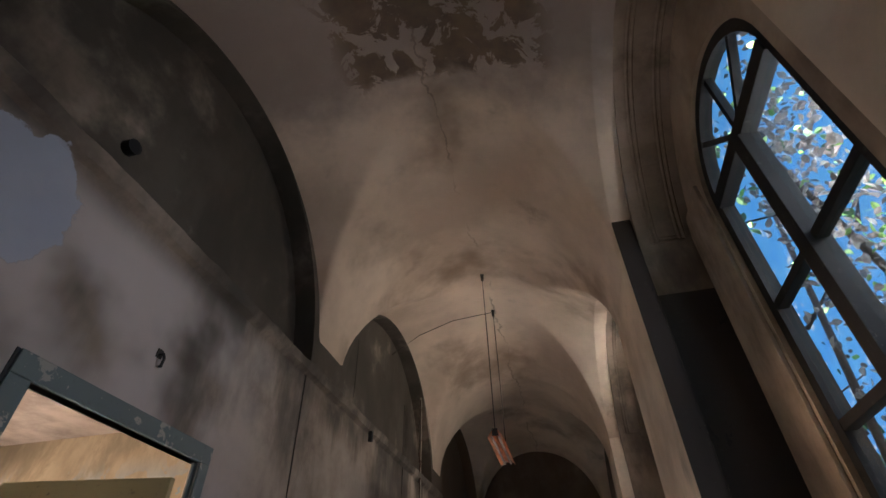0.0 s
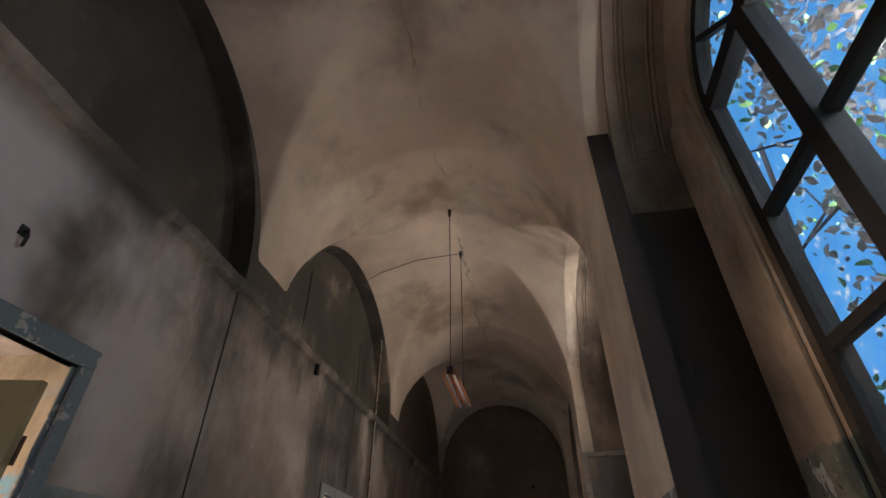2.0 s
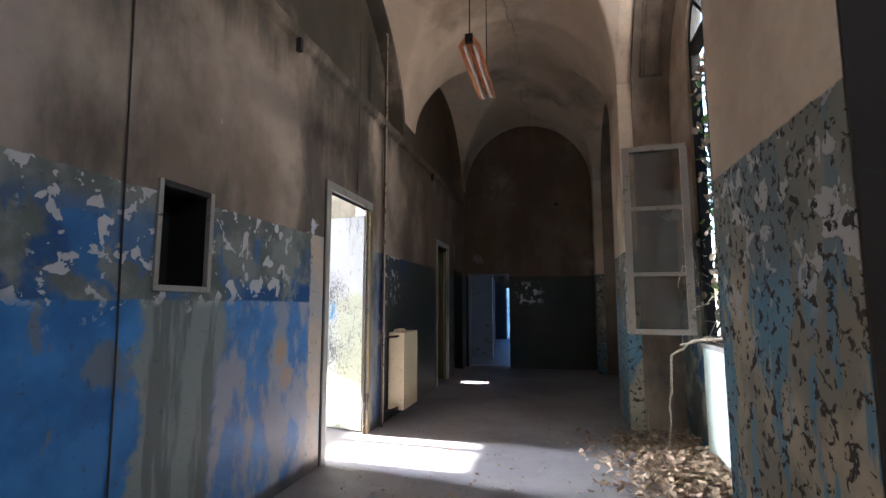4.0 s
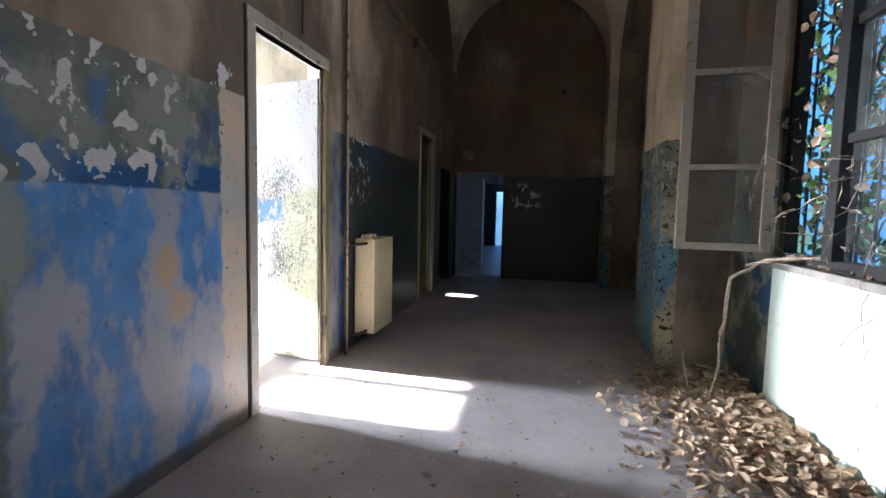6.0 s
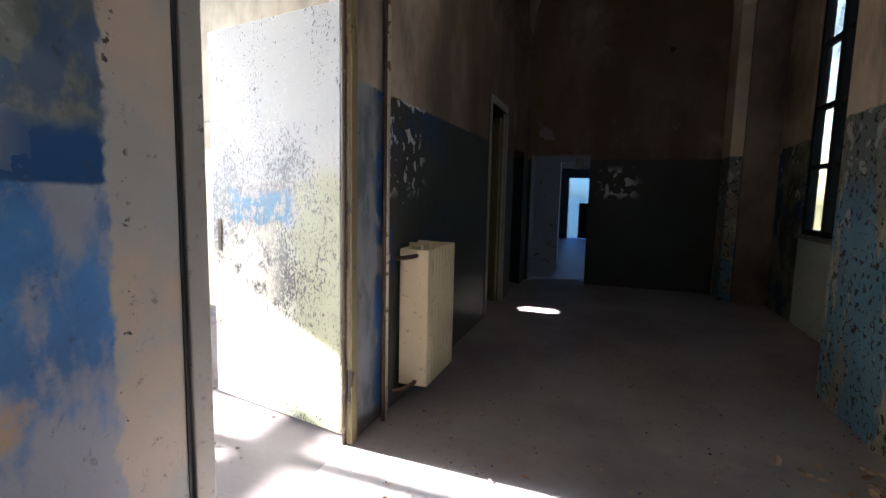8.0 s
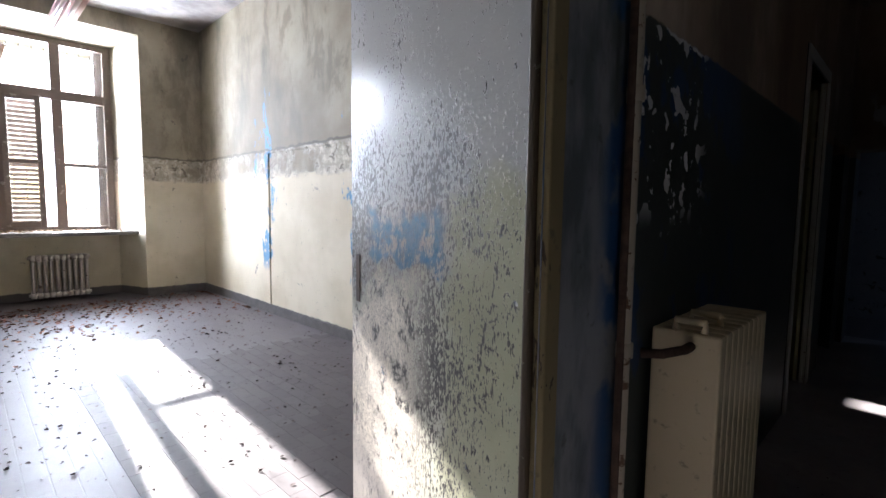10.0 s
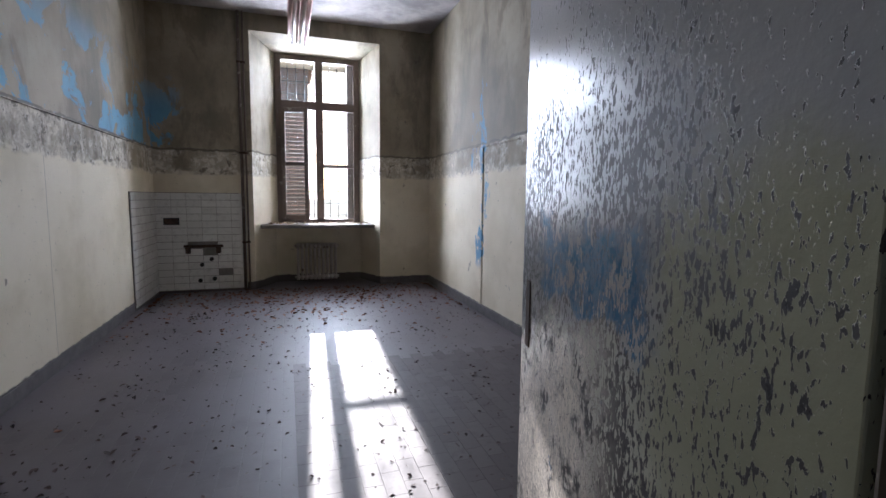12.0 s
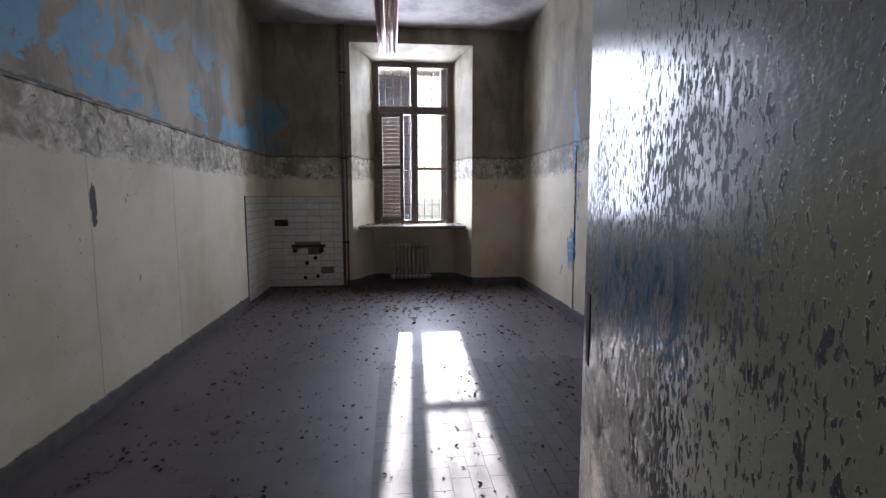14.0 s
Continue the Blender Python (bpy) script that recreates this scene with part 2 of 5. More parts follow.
def make_pier_plaster():
    """Limewash above, scabby ochre, blue and white dado below."""
    n = Nodes("pier plaster")
    z = n.axis(2)
    # limewash paler than on the arches, to stand for light on the piers
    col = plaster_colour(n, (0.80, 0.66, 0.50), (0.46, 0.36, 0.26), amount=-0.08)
    edge = n.calc("ADD", z, n.calc("MULTIPLY", n.calc("SUBTRACT", n.noise(14.0, 4, 0.6), 0.5), 0.03))
    dado = n.step(edge, 1.925, 1.915)
    base = n.mix(n.step(n.noise(2.0, 5), 0.4, 0.6), (0.26, 0.25, 0.19), (0.50, 0.43, 0.30))
    sweep = n.noise(1.8, 6, 0.6, n.stretch(1, 2.2, 0.45, 1.0, 0.4, 2.0))
    teal = n.mix(n.noise(3.0, 4), (0.06, 0.17, 0.27), (0.21, 0.38, 0.47))
    base = n.mix(n.step(sweep, 0.50, 0.53), base, teal)
    green = n.step(z, 1.35, 1.55)
    base = n.mix(n.both(green, 0.75), base, n.mix(n.noise(5.0, 5), (0.12, 0.14, 0.125), (0.26, 0.27, 0.235)))
    scab = n.noise(24.0, 7, 0.6, warp=0.5)
    peel = n.both(n.step(n.noise(8.0, 3.5, 0.55, warp=0.4), 0.575, 0.59), n.step(n.calc("ADD", z, n.calc("MULTIPLY", n.noise(2.0, 3), 0.6)), 1.5, 1.7))
    base = n.mix(n.both(peel, 0.85), base, (0.52, 0.52, 0.50))
    pits = n.step(scab, 0.565, 0.585)
    base = n.mix(pits, base, (0.045, 0.04, 0.035))
    col = n.mix(dado, col, base)
    height = n.calc("ADD", n.calc("MULTIPLY", n.noise(9.0, 9, 0.7), 0.5), n.both(n.calc("SUBTRACT", peel, pits), dado))
    return n.done(col, 0.8, n.bump(height, 0.6, 0.012))


def make_vault_plaster():
    n = Nodes("vault plaster")
    y = n.axis(1)
    col = plaster_colour(n, (0.76, 0.62, 0.48), (0.56, 0.44, 0.33), (0.16, 0.11, 0.075), -0.10)
    soot = n.both(n.step(n.noise(0.7, 5, 0.55, n.stretch(1, 1, 1, 0.7, 2.1, 0.3)), 0.5, 0.68), 0.6)
    col = n.mix(soot, col, (0.14, 0.085, 0.045))
    # first bay greyed in colour to hold its dimmer light
    dim_mauve = n.both(n.step(n.calc("ADD", y, n.calc("MULTIPLY", n.noise(1.6, 5, 0.6), 1.2)), 3.1, 2.2), 0.75)
    col = n.mix(dim_mauve, col, (0.20, 0.165, 0.155))
    x = n.axis(0)
    wander = n.calc("ADD", x, n.calc("MULTIPLY", n.calc("SUBTRACT", n.noise(1.6, 6, 0.65), 0.5), 0.45))
    crack = n.step(n.calc("ABSOLUTE", n.calc("ADD", wander, 0.36)), 0.016, 0.004)
    col = n.mix(n.both(crack, n.step(n.noise(1.3, 2), 0.42, 0.55), 0.45), col, (0.10, 0.075, 0.06))
    wet = n.both(n.step(n.noise(4.0, 7, 0.65, warp=0.7), 0.47, 0.50), n.step(n.calc("ADD", y, n.calc("MULTIPLY", n.noise(3.0, 4), 0.5)), 2.2, 2.05))
    wet = n.both(wet, n.step(x, -1.15, -0.85), n.step(x, 0.75, 0.5))
    col = n.mix(wet, col, n.mix(n.noise(5.0, 6), (0.07, 0.058, 0.058), (0.26, 0.18, 0.11)))
    height = n.calc("ADD", n.calc("MULTIPLY", n.noise(7.0, 8, 0.65), 0.5), n.calc("MULTIPLY", wet, -0.8))
    return n.done(col, 0.9, n.bump(height, 0.4, 0.012))


def make_room_plaster():
    """Cream room paint, bare scraped band at two metres, blue left above it."""
    n = Nodes("room plaster")
    x, y, z = n.axis(0), n.axis(1), n.axis(2)
    soft = n.noise(1.1, 7, 0.6)
    low = n.mix(n.step(soft, 0.35, 0.65), (0.60, 0.53, 0.39), (0.74, 0.67, 0.53))
    high = plaster_colour(n, (0.39, 0.34, 0.25), (0.22, 0.185, 0.13), (0.10, 0.088, 0.065), 0.03)
    wob = n.calc("MULTIPLY", n.calc("SUBTRACT", n.noise(7.0, 5), 0.5), 0.10)
    zz = n.calc("ADD", z, wob)
    col = n.mix(n.step(zz, 1.72, 1.76), low, high)
    south = n.step(y, 4.6, 4.3)
    band = n.both(n.step(zz, 1.68, 1.72), n.step(z, 2.05, 2.03))
    bare = n.mix(n.step(n.noise(12.0, 9, 0.72, warp=0.4), 0.44, 0.60), (0.42, 0.37, 0.29), (0.70, 0.65, 0.55))
    scab = n.both(n.step(n.noise(9.0, 7, 0.68, n.stretch(1, 1, 1, 2, 2, 2), 0.8), 0.57, 0.585), 0.85)
    bare = n.mix(scab, bare, (0.12, 0.10, 0.08))
    col = n.mix(n.both(band, n.step(n.noise(1.7, 5), 0.36, 0.5), 0.9), col, bare)
    blue = n.mix(n.noise(6.0, 5), (0.10, 0.26, 0.40), (0.20, 0.40, 0.56))
    left_on = n.both(n.step(n.noise(1.9, 9, 0.66, n.stretch(1, 1, 1.0, 0.4, 0.9, 0.0), 0.7), 0.51, 0.525), n.step(z, 2.04, 2.06), n.step(z, 3.2, 2.5), south)
    col = n.mix(left_on, col, blue)
    north = n.step(y, 7.8, 8.0)
    strip = n.calc("MINIMUM", n.calc("ABSOLUTE", n.calc("ADD", x, 7.05)), n.calc("ABSOLUTE", n.calc("ADD", x, 5.05)))
    drips = n.both(n.step(n.calc("ADD", n.noise(4.5, 7, 0.65, n.stretch(1, 1, 0.35, 0.0, 0, 1.3)), n.calc("MULTIPLY", strip, -0.40)), 0.485, 0.50), north, n.step(z, 2.9, 2.6), n.step(z, 0.5, 0.7))
    col = n.mix(n.both(drips, n.step(n.noise(9.0, 6), 0.42, 0.48)), col, (0.13, 0.29, 0.46))
    for at in (-6.11, -4.9, -3.3):
        seam = n.both(n.step(n.calc("ABSOLUTE", n.calc("ADD", n.calc("ADD", x, -at), n.calc("MULTIPLY", n.calc("SUBTRACT", n.noise(3.0, 4), 0.5), 0.03))), 0.006, 0.002), n.step(z, 1.72, 1.68), south, 0.6)
        col = n.mix(seam, col, (0.20, 0.18, 0.15))
    dx, dz = n.calc("MULTIPLY", n.calc("ADD", x, 4.94), 3.5), n.calc("SUBTRACT", z, 1.38)
    gouge = n.both(n.step(n.calc("ADD", n.calc("ADD", n.calc("MULTIPLY", dx, dx), n.calc("MULTIPLY", dz, dz)), n.calc("MULTIPLY", n.noise(16.0, 4), 0.05)), 0.045, 0.04), south)
    col = n.mix(gouge, col, (0.06, 0.05, 0.045))
    smear = n.both(n.step(n.noise(2.4, 8, 0.66, n.stretch(1, 1, 0.45, 2, 4, 1), 0.4), 0.52, 0.62), n.step(zz, 1.70, 1.80), 0.6)
    col = n.mix(smear, col, (0.17, 0.145, 0.105))
    blots = n.both(n.step(n.noise(4.0, 8, 0.72, n.stretch(1, 1, 1, 5, 5, 5)), 0.66, 0.68), 0.75)
    col = n.mix(blots, col, (0.12, 0.10, 0.085))
    specks = n.step(n.noise(38.0, 3, 0.5), 0.71, 0.73)
    col = n.mix(n.both(specks, 0.6), col, (0.14, 0.12, 0.10))
    line = n.both(n.step(n.calc("ABSOLUTE", n.calc("SUBTRACT", zz, 2.045)), 0.022, 0.008), 0.75)
    col = n.mix(line, col, (0.09, 0.075, 0.06))
    foot = n.step(n.calc("ADD", z, n.calc("MULTIPLY", n.noise(9.0, 4), 0.05)), 0.15, 0.13)
    col = n.mix(foot, col, (0.10, 0.09, 0.085))
    height = n.calc("ADD", n.calc("MULTIPLY", n.noise(11.0, 8, 0.66), 0.5), n.calc("MULTIPLY", n.both(band, n.step(n.noise(9.0, 8, 0.68, warp=0.6), 0.5, 0.53)), 0.8))
    return n.done(col, 0.75, n.bump(height, 0.45, 0.01))


def make_dusty_floor(name, a, b, sheen=0.55):
    n = Nodes(name)
    broad = n.noise(0.9, 8, 0.6)
    fine = n.noise(16.0, 8, 0.7)
    col = n.mix(n.step(broad, 0.3, 0.7), a, b)
    col = n.mix(n.both(n.step(fine, 0.55, 0.7), 0.4), col, (0.10, 0.095, 0.09))
    pale = n.step(n.noise(2.3, 6, 0.65), 0.60, 0.72)
    col = n.mix(n.both(pale, 0.45), col, (0.46, 0.44, 0.43))
    return n.done(col, n.mix(broad, (sheen, sheen, sheen), (0.85, 0.85, 0.85)), n.bump(fine, 0.3, 0.004))


def make_tile_floor():
    """Small oblong cement tiles under dust."""
    n = Nodes("tile floor")
    brick = n.tree.nodes.new("ShaderNodeTexBrick")
    n.link(n.place, brick.inputs["Vector"])
    brick.inputs["Scale"].default_value = 1.0
    brick.inputs["Brick Width"].default_value, brick.inputs["Row Height"].default_value = 0.20, 0.10
    brick.inputs["Mortar Size"].default_value = 0.004
    brick.inputs["Color1"].default_value, brick.inputs["Color2"].default_value = (0.080, 0.067, 0.072, 1), (0.108, 0.092, 0.096, 1)
    brick.inputs["Mortar"].default_value = (0.10, 0.09, 0.09, 1)
    broad = n.noise(1.1, 8, 0.62)
    col = n.mix(n.step(broad, 0.35, 0.62), brick.outputs["Color"], (0.125, 0.11, 0.12))
    fine = n.noise(22.0, 7, 0.7)
    col = n.mix(n.both(n.step(fine, 0.56, 0.72), 0.5), col, (0.09, 0.085, 0.08))
    height = n.calc("ADD", n.calc("MULTIPLY", fine, 0.5), n.calc("MULTIPLY", brick.outputs["Fac"], -0.6))
    return n.done(col, n.mix(broad, (0.42, 0.42, 0.42), (0.62, 0.62, 0.62)), n.bump(height, 0.35, 0.004))


def make_paint(name, a, b, chip, chip_amount=0.60, rough=0.5, streak=1.0, scale=1.0):
    """Old gloss paint with chips and dirt."""
    n = Nodes(name)
    vec = n.stretch(1, 1, streak)
    col = n.mix(n.noise(2.0 * scale, 6, 0.6, vec), a, b)
    chips = n.step(n.noise(11.0 * scale, 8, 0.66, vec, 0.3), chip_amount, chip_amount + 0.015)
    col = n.mix(chips, col, chip)
    dirt = n.both(n.step(n.noise(26.0, 5, 0.65), 0.58, 0.72), 0.5)
    col = n.mix(dirt, col, (0.06, 0.055, 0.05))
    height = n.calc("ADD", n.calc("MULTIPLY", n.noise(20.0, 6), 0.3), n.calc("MULTIPLY", chips, -0.8))
    return n.done(col, rough, n.bump(height, 0.5, 0.004))


def make_leaf_paint():
    """Grey gloss door paint, flaking in small upright shards down to blue, cream and bare wood."""
    n = Nodes("flaking door paint")
    x, z = n.axis(0), n.axis(2)
    vec = n.stretch(1, 1, 0.42)
    grey = n.mix(n.noise(1.6, 5), (0.36, 0.365, 0.36), (0.47, 0.47, 0.46))
    cream = n.mix(n.noise(3.0, 5), (0.46, 0.47, 0.37), (0.60, 0.59, 0.49))
    sag = n.calc("ADD", z, n.calc("MULTIPLY", n.calc("SUBTRACT", n.noise(2.4, 7, 0.62), 0.5), 0.9))
    body = n.mix(n.step(sag, 1.18, 1.06), grey, cream)
    olive = n.both(n.step(n.calc("ADD", x, n.calc("MULTIPLY", n.noise(4.0, 5, 0.6), 0.3)), -2.10, -1.98), n.step(sag, 1.55, 1.35))
    body = n.mix(olive, body, n.mix(n.noise(5.0, 5), (0.30, 0.31, 0.20), (0.44, 0.44, 0.32)))
    # cream foot of the free end made paler for sun bounced near it
    body = n.mix(n.both(n.step(x, -2.25, -2.6), n.step(sag, 1.10, 0.90)), body, (0.72, 0.66, 0.57))
    shard = n.calc("ADD", n.calc("MULTIPLY", n.noise(130.0, 3.0, 0.58, vec, 0.3), 0.76), n.calc("MULTIPLY", n.noise(62.0, 2, 0.5, vec), 0.24))
    patchy = n.calc("MULTIPLY", n.calc("SUBTRACT", n.noise(3.8, 6, 0.68, n.stretch(1, 1, 0.6, 1, 0, 3)), 0.5), 0.46)
    belt = n.both(n.step(z, 0.1, 0.7), n.step(z, 1.85, 1.4), n.step(x, -1.95, -2.30), 0.105)
    clean = n.calc("MULTIPLY", n.step(z, 1.40, 1.9), -0.035)
    amount = n.calc("ADD", n.calc("ADD", shard, clean), n.calc("ADD", patchy, belt))
    flaked = n.step(amount, 0.590, 0.595)
    lifted = n.both(n.step(amount, 0.570, 0.590), n.inv(flaked))
    zone = n.calc("ADD", z, n.calc("MULTIPLY", n.calc("SUBTRACT", n.noise(7.0, 6, 0.65, n.stretch(1, 1, 0.5)), 0.5), 0.26))
    reach = n.calc("ADD", x, n.calc("MULTIPLY", n.calc("SUBTRACT", n.noise(7.0, 5, 0.6), 0.5), 0.25))
    blue_where = n.both(n.step(zone, 1.145, 1.165), n.step(zone, 1.36, 1.30), n.step(reach, -2.78, -2.70), n.step(reach, -2.16, -2.24))
    spots = n.both(n.step(n.noise(6.5, 4, 0.55, n.stretch(1, 1, 0.5, 4, 2, 7)), 0.63, 0.65), n.step(z, 0.45, 0.6), n.step(z, 1.1, 1.0))
    shown = n.both(blue_where, n.step(n.noise(26.0, 5, 0.62, vec), 0.47, 0.485))
    blue_where = n.calc("MAXIMUM", blue_where, spots)
    pale_low = n.both(n.step(sag, 1.20, 0.98), n.step(x, -2.25, -2.5), n.step(n.noise(12.0, 4), 0.34, 0.48))
    under = n.mix(pale_low, (0.045, 0.042, 0.038), (0.74, 0.68, 0.58))
    blue = n.mix(n.noise(30.0, 4, 0.6, vec), (0.012, 0.075, 0.16), (0.045, 0.18, 0.32))
    under = n.mix(n.both(blue_where, 0.92), under, blue)
    col = n.mix(shown, body, blue)
    col = n.mix(flaked, col, under)
    # lifted edges lightened in colour, as if they catch the light
    col = n.mix(n.both(lifted, 0.22), col, (0.70, 0.70, 0.67))
    chips = n.both(n.step(n.noise(62.0, 3.5, 0.6, vec, 0.3), 0.655, 0.665), n.step(n.noise(3.0, 3), 0.40, 0.5))
    col = n.mix(chips, col, (0.02, 0.018, 0.016))
    # flake edges darkened in colour to draw their shadow line
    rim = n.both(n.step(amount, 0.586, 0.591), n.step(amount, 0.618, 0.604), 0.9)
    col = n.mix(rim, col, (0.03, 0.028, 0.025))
    height = n.calc("SUBTRACT", n.calc("ADD", n.calc("MULTIPLY", n.noise(60.0, 5), 0.10), n.calc("MULTIPLY", lifted, 0.3)), n.calc("ADD", flaked, n.calc("MULTIPLY", chips, 1.4)))
    gloss = n.mix(n.calc("MAXIMUM", flaked, chips), (0.22, 0.22, 0.22), (0.62, 0.62, 0.62))
    return n.done(col, gloss, n.bump(height, 1.0, 0.011), specular=0.45)


def make_plain(name, colour, rough=0.6, metal=0.0, vary=0.25, scale=9.0, bump=0.2):
    n = Nodes(name)
    dark = tuple(c * (1 - vary) for c in colour)
    speck = n.noise(scale, 7, 0.65)
    return n.done(n.mix(n.step(speck, 0.35, 0.65), dark, colour), rough, n.bump(speck, bump, 0.004), metal)


def make_piece(name, a, b, rough=0.7, per_island=False):
    """Colours that differ from piece to piece."""
    n = Nodes(name)
    r = n.island() if per_island else n.random()
    col = n.mix(r, a, b)
    col = n.mix(n.both(n.step(n.noise(14.0, 6, 0.65), 0.5, 0.7), 0.35), col, tuple(c * 0.4 for c in a))
    return n.done(col, rough, n.bump(n.noise(18.0, 5), 0.2, 0.003))


def make_thin_leaf(name, a, b):
    """Leaf that lets light through."""
    n = Nodes(name)
    col = n.mix(n.island(), a, b)
    col = n.mix(n.both(n.step(n.noise(30.0, 4), 0.5, 0.7), 0.4), col, tuple(c * 0.5 for c in a))
    n.done(col, 0.6)
    thin = n.tree.nodes.new("ShaderNodeBsdfTranslucent")
    n.link(col, thin.inputs[0])
    both = n.tree.nodes.new("ShaderNodeMixShader")
    both.inputs[0].default_value = 0.6
    n.link(n.shader.outputs[0], both.inputs[1])
    n.link(thin.outputs[0], both.inputs[2])
    n.link(both.outputs[0], n.tree.nodes["Material Output"].inputs["Surface"])
    return n.mat


def make_glass(name, tint=(0.93, 0.97, 0.96), dirt=0.35):
    """Thin pane: see-through, with dirt that scatters."""
    n = Nodes(name)
    clear = n.tree.nodes.new("ShaderNodeBsdfTransparent")
    clear.inputs[0].default_value = (*tint, 1)
    gloss = n.tree.nodes.new("ShaderNodeBsdfGlossy")
    gloss.inputs["Roughness"].default_value = 0.05
    haze = n.tree.nodes.new("ShaderNodeBsdfDiffuse")
    haze.inputs[0].default_value = (0.42, 0.41, 0.38, 1)
    facing = n.tree.nodes.new("ShaderNodeLayerWeight").outputs["Facing"]
    sheen = n.calc("ADD", n.calc("MULTIPLY", n.calc("POWER", facing, 4.0), 0.5), 0.03)
    a, b = n.tree.nodes.new("ShaderNodeMixShader"), n.tree.nodes.new("ShaderNodeMixShader")
    n.link(sheen, a.inputs[0])
    n.link(clear.outputs[0], a.inputs[1])
    n.link(gloss.outputs[0], a.inputs[2])
    n.link(n.calc("MULTIPLY", n.step(n.noise(3.5, 7, 0.65), 0.3, 0.75), dirt), b.inputs[0])
    n.link(a.outputs[0], b.inputs[1])
    n.link(haze.outputs[0], b.inputs[2])
    n.link(b.outputs[0], n.tree.nodes["Material Output"].inputs["Surface"])
    return n.mat


M_WALL = make_corridor_plaster()
M_PIER = make_pier_plaster()
# near-black bay plaster; the shade is put into its colour
M_SHADED = make_paint("plaster in shade", (0.020, 0.016, 0.014), (0.065, 0.05, 0.04), (0.025, 0.022, 0.02), 0.62, 0.9, 0.5, 0.6)
# mould-smeared limewash, toned darker than the piers for the shade in the bays
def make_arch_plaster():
    n = Nodes("grimy shaded arch plaster")
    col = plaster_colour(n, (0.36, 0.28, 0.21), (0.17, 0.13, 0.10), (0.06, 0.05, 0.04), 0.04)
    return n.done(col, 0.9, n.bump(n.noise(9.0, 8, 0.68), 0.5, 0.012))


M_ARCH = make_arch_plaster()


def make_bay_plaster():
    """Brown limewash over a dark blue green dado that peels in white scabs."""
    n = Nodes("bay plaster")
    z = n.axis(2)
    col = plaster_colour(n, (0.52, 0.41, 0.30), (0.24, 0.18, 0.13), (0.04, 0.033, 0.028), 0.0)
    edge = n.calc("ADD", z, n.calc("MULTIPLY", n.calc("SUBTRACT", n.noise(5.0, 6, 0.7), 0.5), 0.16))
    dado = n.step(edge, 2.02, 2.00)
    paint = n.mix(n.step(n.noise(2.4, 6, 0.6), 0.40, 0.58), (0.05, 0.06, 0.052), (0.21, 0.21, 0.16))
    paint = n.mix(n.step(n.noise(2.0, 5, 0.6, n.stretch(1, 1, 1, 3, 1, 5)), 0.55, 0.60), paint, (0.015, 0.06, 0.13))
    scab = n.noise(8.0, 4, 0.6, warp=0.7)
    peel = n.both(n.step(scab, 0.60, 0.612), n.step(n.noise(1.9, 3, 0.5, n.stretch(1, 1, 1, 6, 2, 1)), 0.42, 0.5), n.step(z, 1.15, 1.35))
    paint = n.mix(peel, paint, (0.62, 0.60, 0.55))
    pits = n.step(n.noise(19.0, 6, 0.65), 0.62, 0.64)
    paint = n.mix(pits, paint, (0.03, 0.028, 0.025))
    col = n.mix(dado, col, paint)
    height = n.calc("ADD", n.calc("MULTIPLY", n.noise(9.0, 8, 0.68), 0.5), n.both(n.calc("SUBTRACT", peel, pits), dado))
    return n.done(col, 0.85, n.bump(height, 0.6, 0.012))


M_BAY = make_bay_plaster()
M_VAULT = make_vault_plaster()
M_ROOM = make_room_plaster()
M_FLOOR = make_dusty_floor("corridor floor", (0.27, 0.245, 0.25), (0.42, 0.39, 0.395))
M_TILEFLOOR = make_tile_floor()
M_CEIL = make_plain("stained ceiling", (0.50, 0.46, 0.44), 0.9, vary=0.45, scale=1.6)
M_TEAL = make_paint("teal frame paint", (0.10, 0.14, 0.145), (0.15, 0.19, 0.195), (0.35, 0.34, 0.30))
M_GREYFRAME = make_paint("grey frame paint", (0.30, 0.29, 0.265), (0.40, 0.385, 0.35), (0.10, 0.09, 0.07), 0.64)
M_OCHREJAMB = make_paint("worn ochre jamb paint", (0.17, 0.14, 0.07), (0.27, 0.22, 0.12), (0.06, 0.045, 0.03), 0.60, 0.6, 0.3)
M_DARKJAMB = make_paint("grimy brown jamb paint", (0.055, 0.042, 0.03), (0.11, 0.085, 0.06), (0.22, 0.20, 0.16), 0.63)
M_OLIVE = make_paint("olive door paint", (0.17, 0.165, 0.09), (0.24, 0.23, 0.13), (0.10, 0.09, 0.06), 0.66, 0.4)
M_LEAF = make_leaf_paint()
M_CASEMENT = make_paint("pale casement paint", (0.26, 0.21, 0.165), (0.40, 0.33, 0.265), (0.16, 0.12, 0.09), 0.60)
M_DARKWOOD = make_paint("dark window wood", (0.008, 0.0075, 0.007), (0.018, 0.016, 0.015), (0.05, 0.045, 0.04), 0.68, 0.8)
M_BROWNWOOD = make_paint("brown window wood", (0.10, 0.075, 0.06), (0.16, 0.12, 0.10), (0.28, 0.25, 0.22), 0.62)
M_CREAM = make_paint("cream radiator enamel", (0.56, 0.47, 0.30), (0.66, 0.57, 0.39), (0.12, 0.09, 0.06), 0.68, 0.4)
M_RUSTRAD = make_paint("brown radiator enamel", (0.44, 0.38, 0.35), (0.56, 0.50, 0.46), (0.12, 0.07, 0.05), 0.62, 0.45)
M_PIPE = make_paint("pipe paint", (0.36, 0.32, 0.25), (0.48, 0.43, 0.34), (0.12, 0.07, 0.04), 0.57)
M_COPPER = make_plain("orange lamp reflector", (0.90, 0.36, 0.16), 0.42, 0.05, 0.3, 5.0, 0.05)
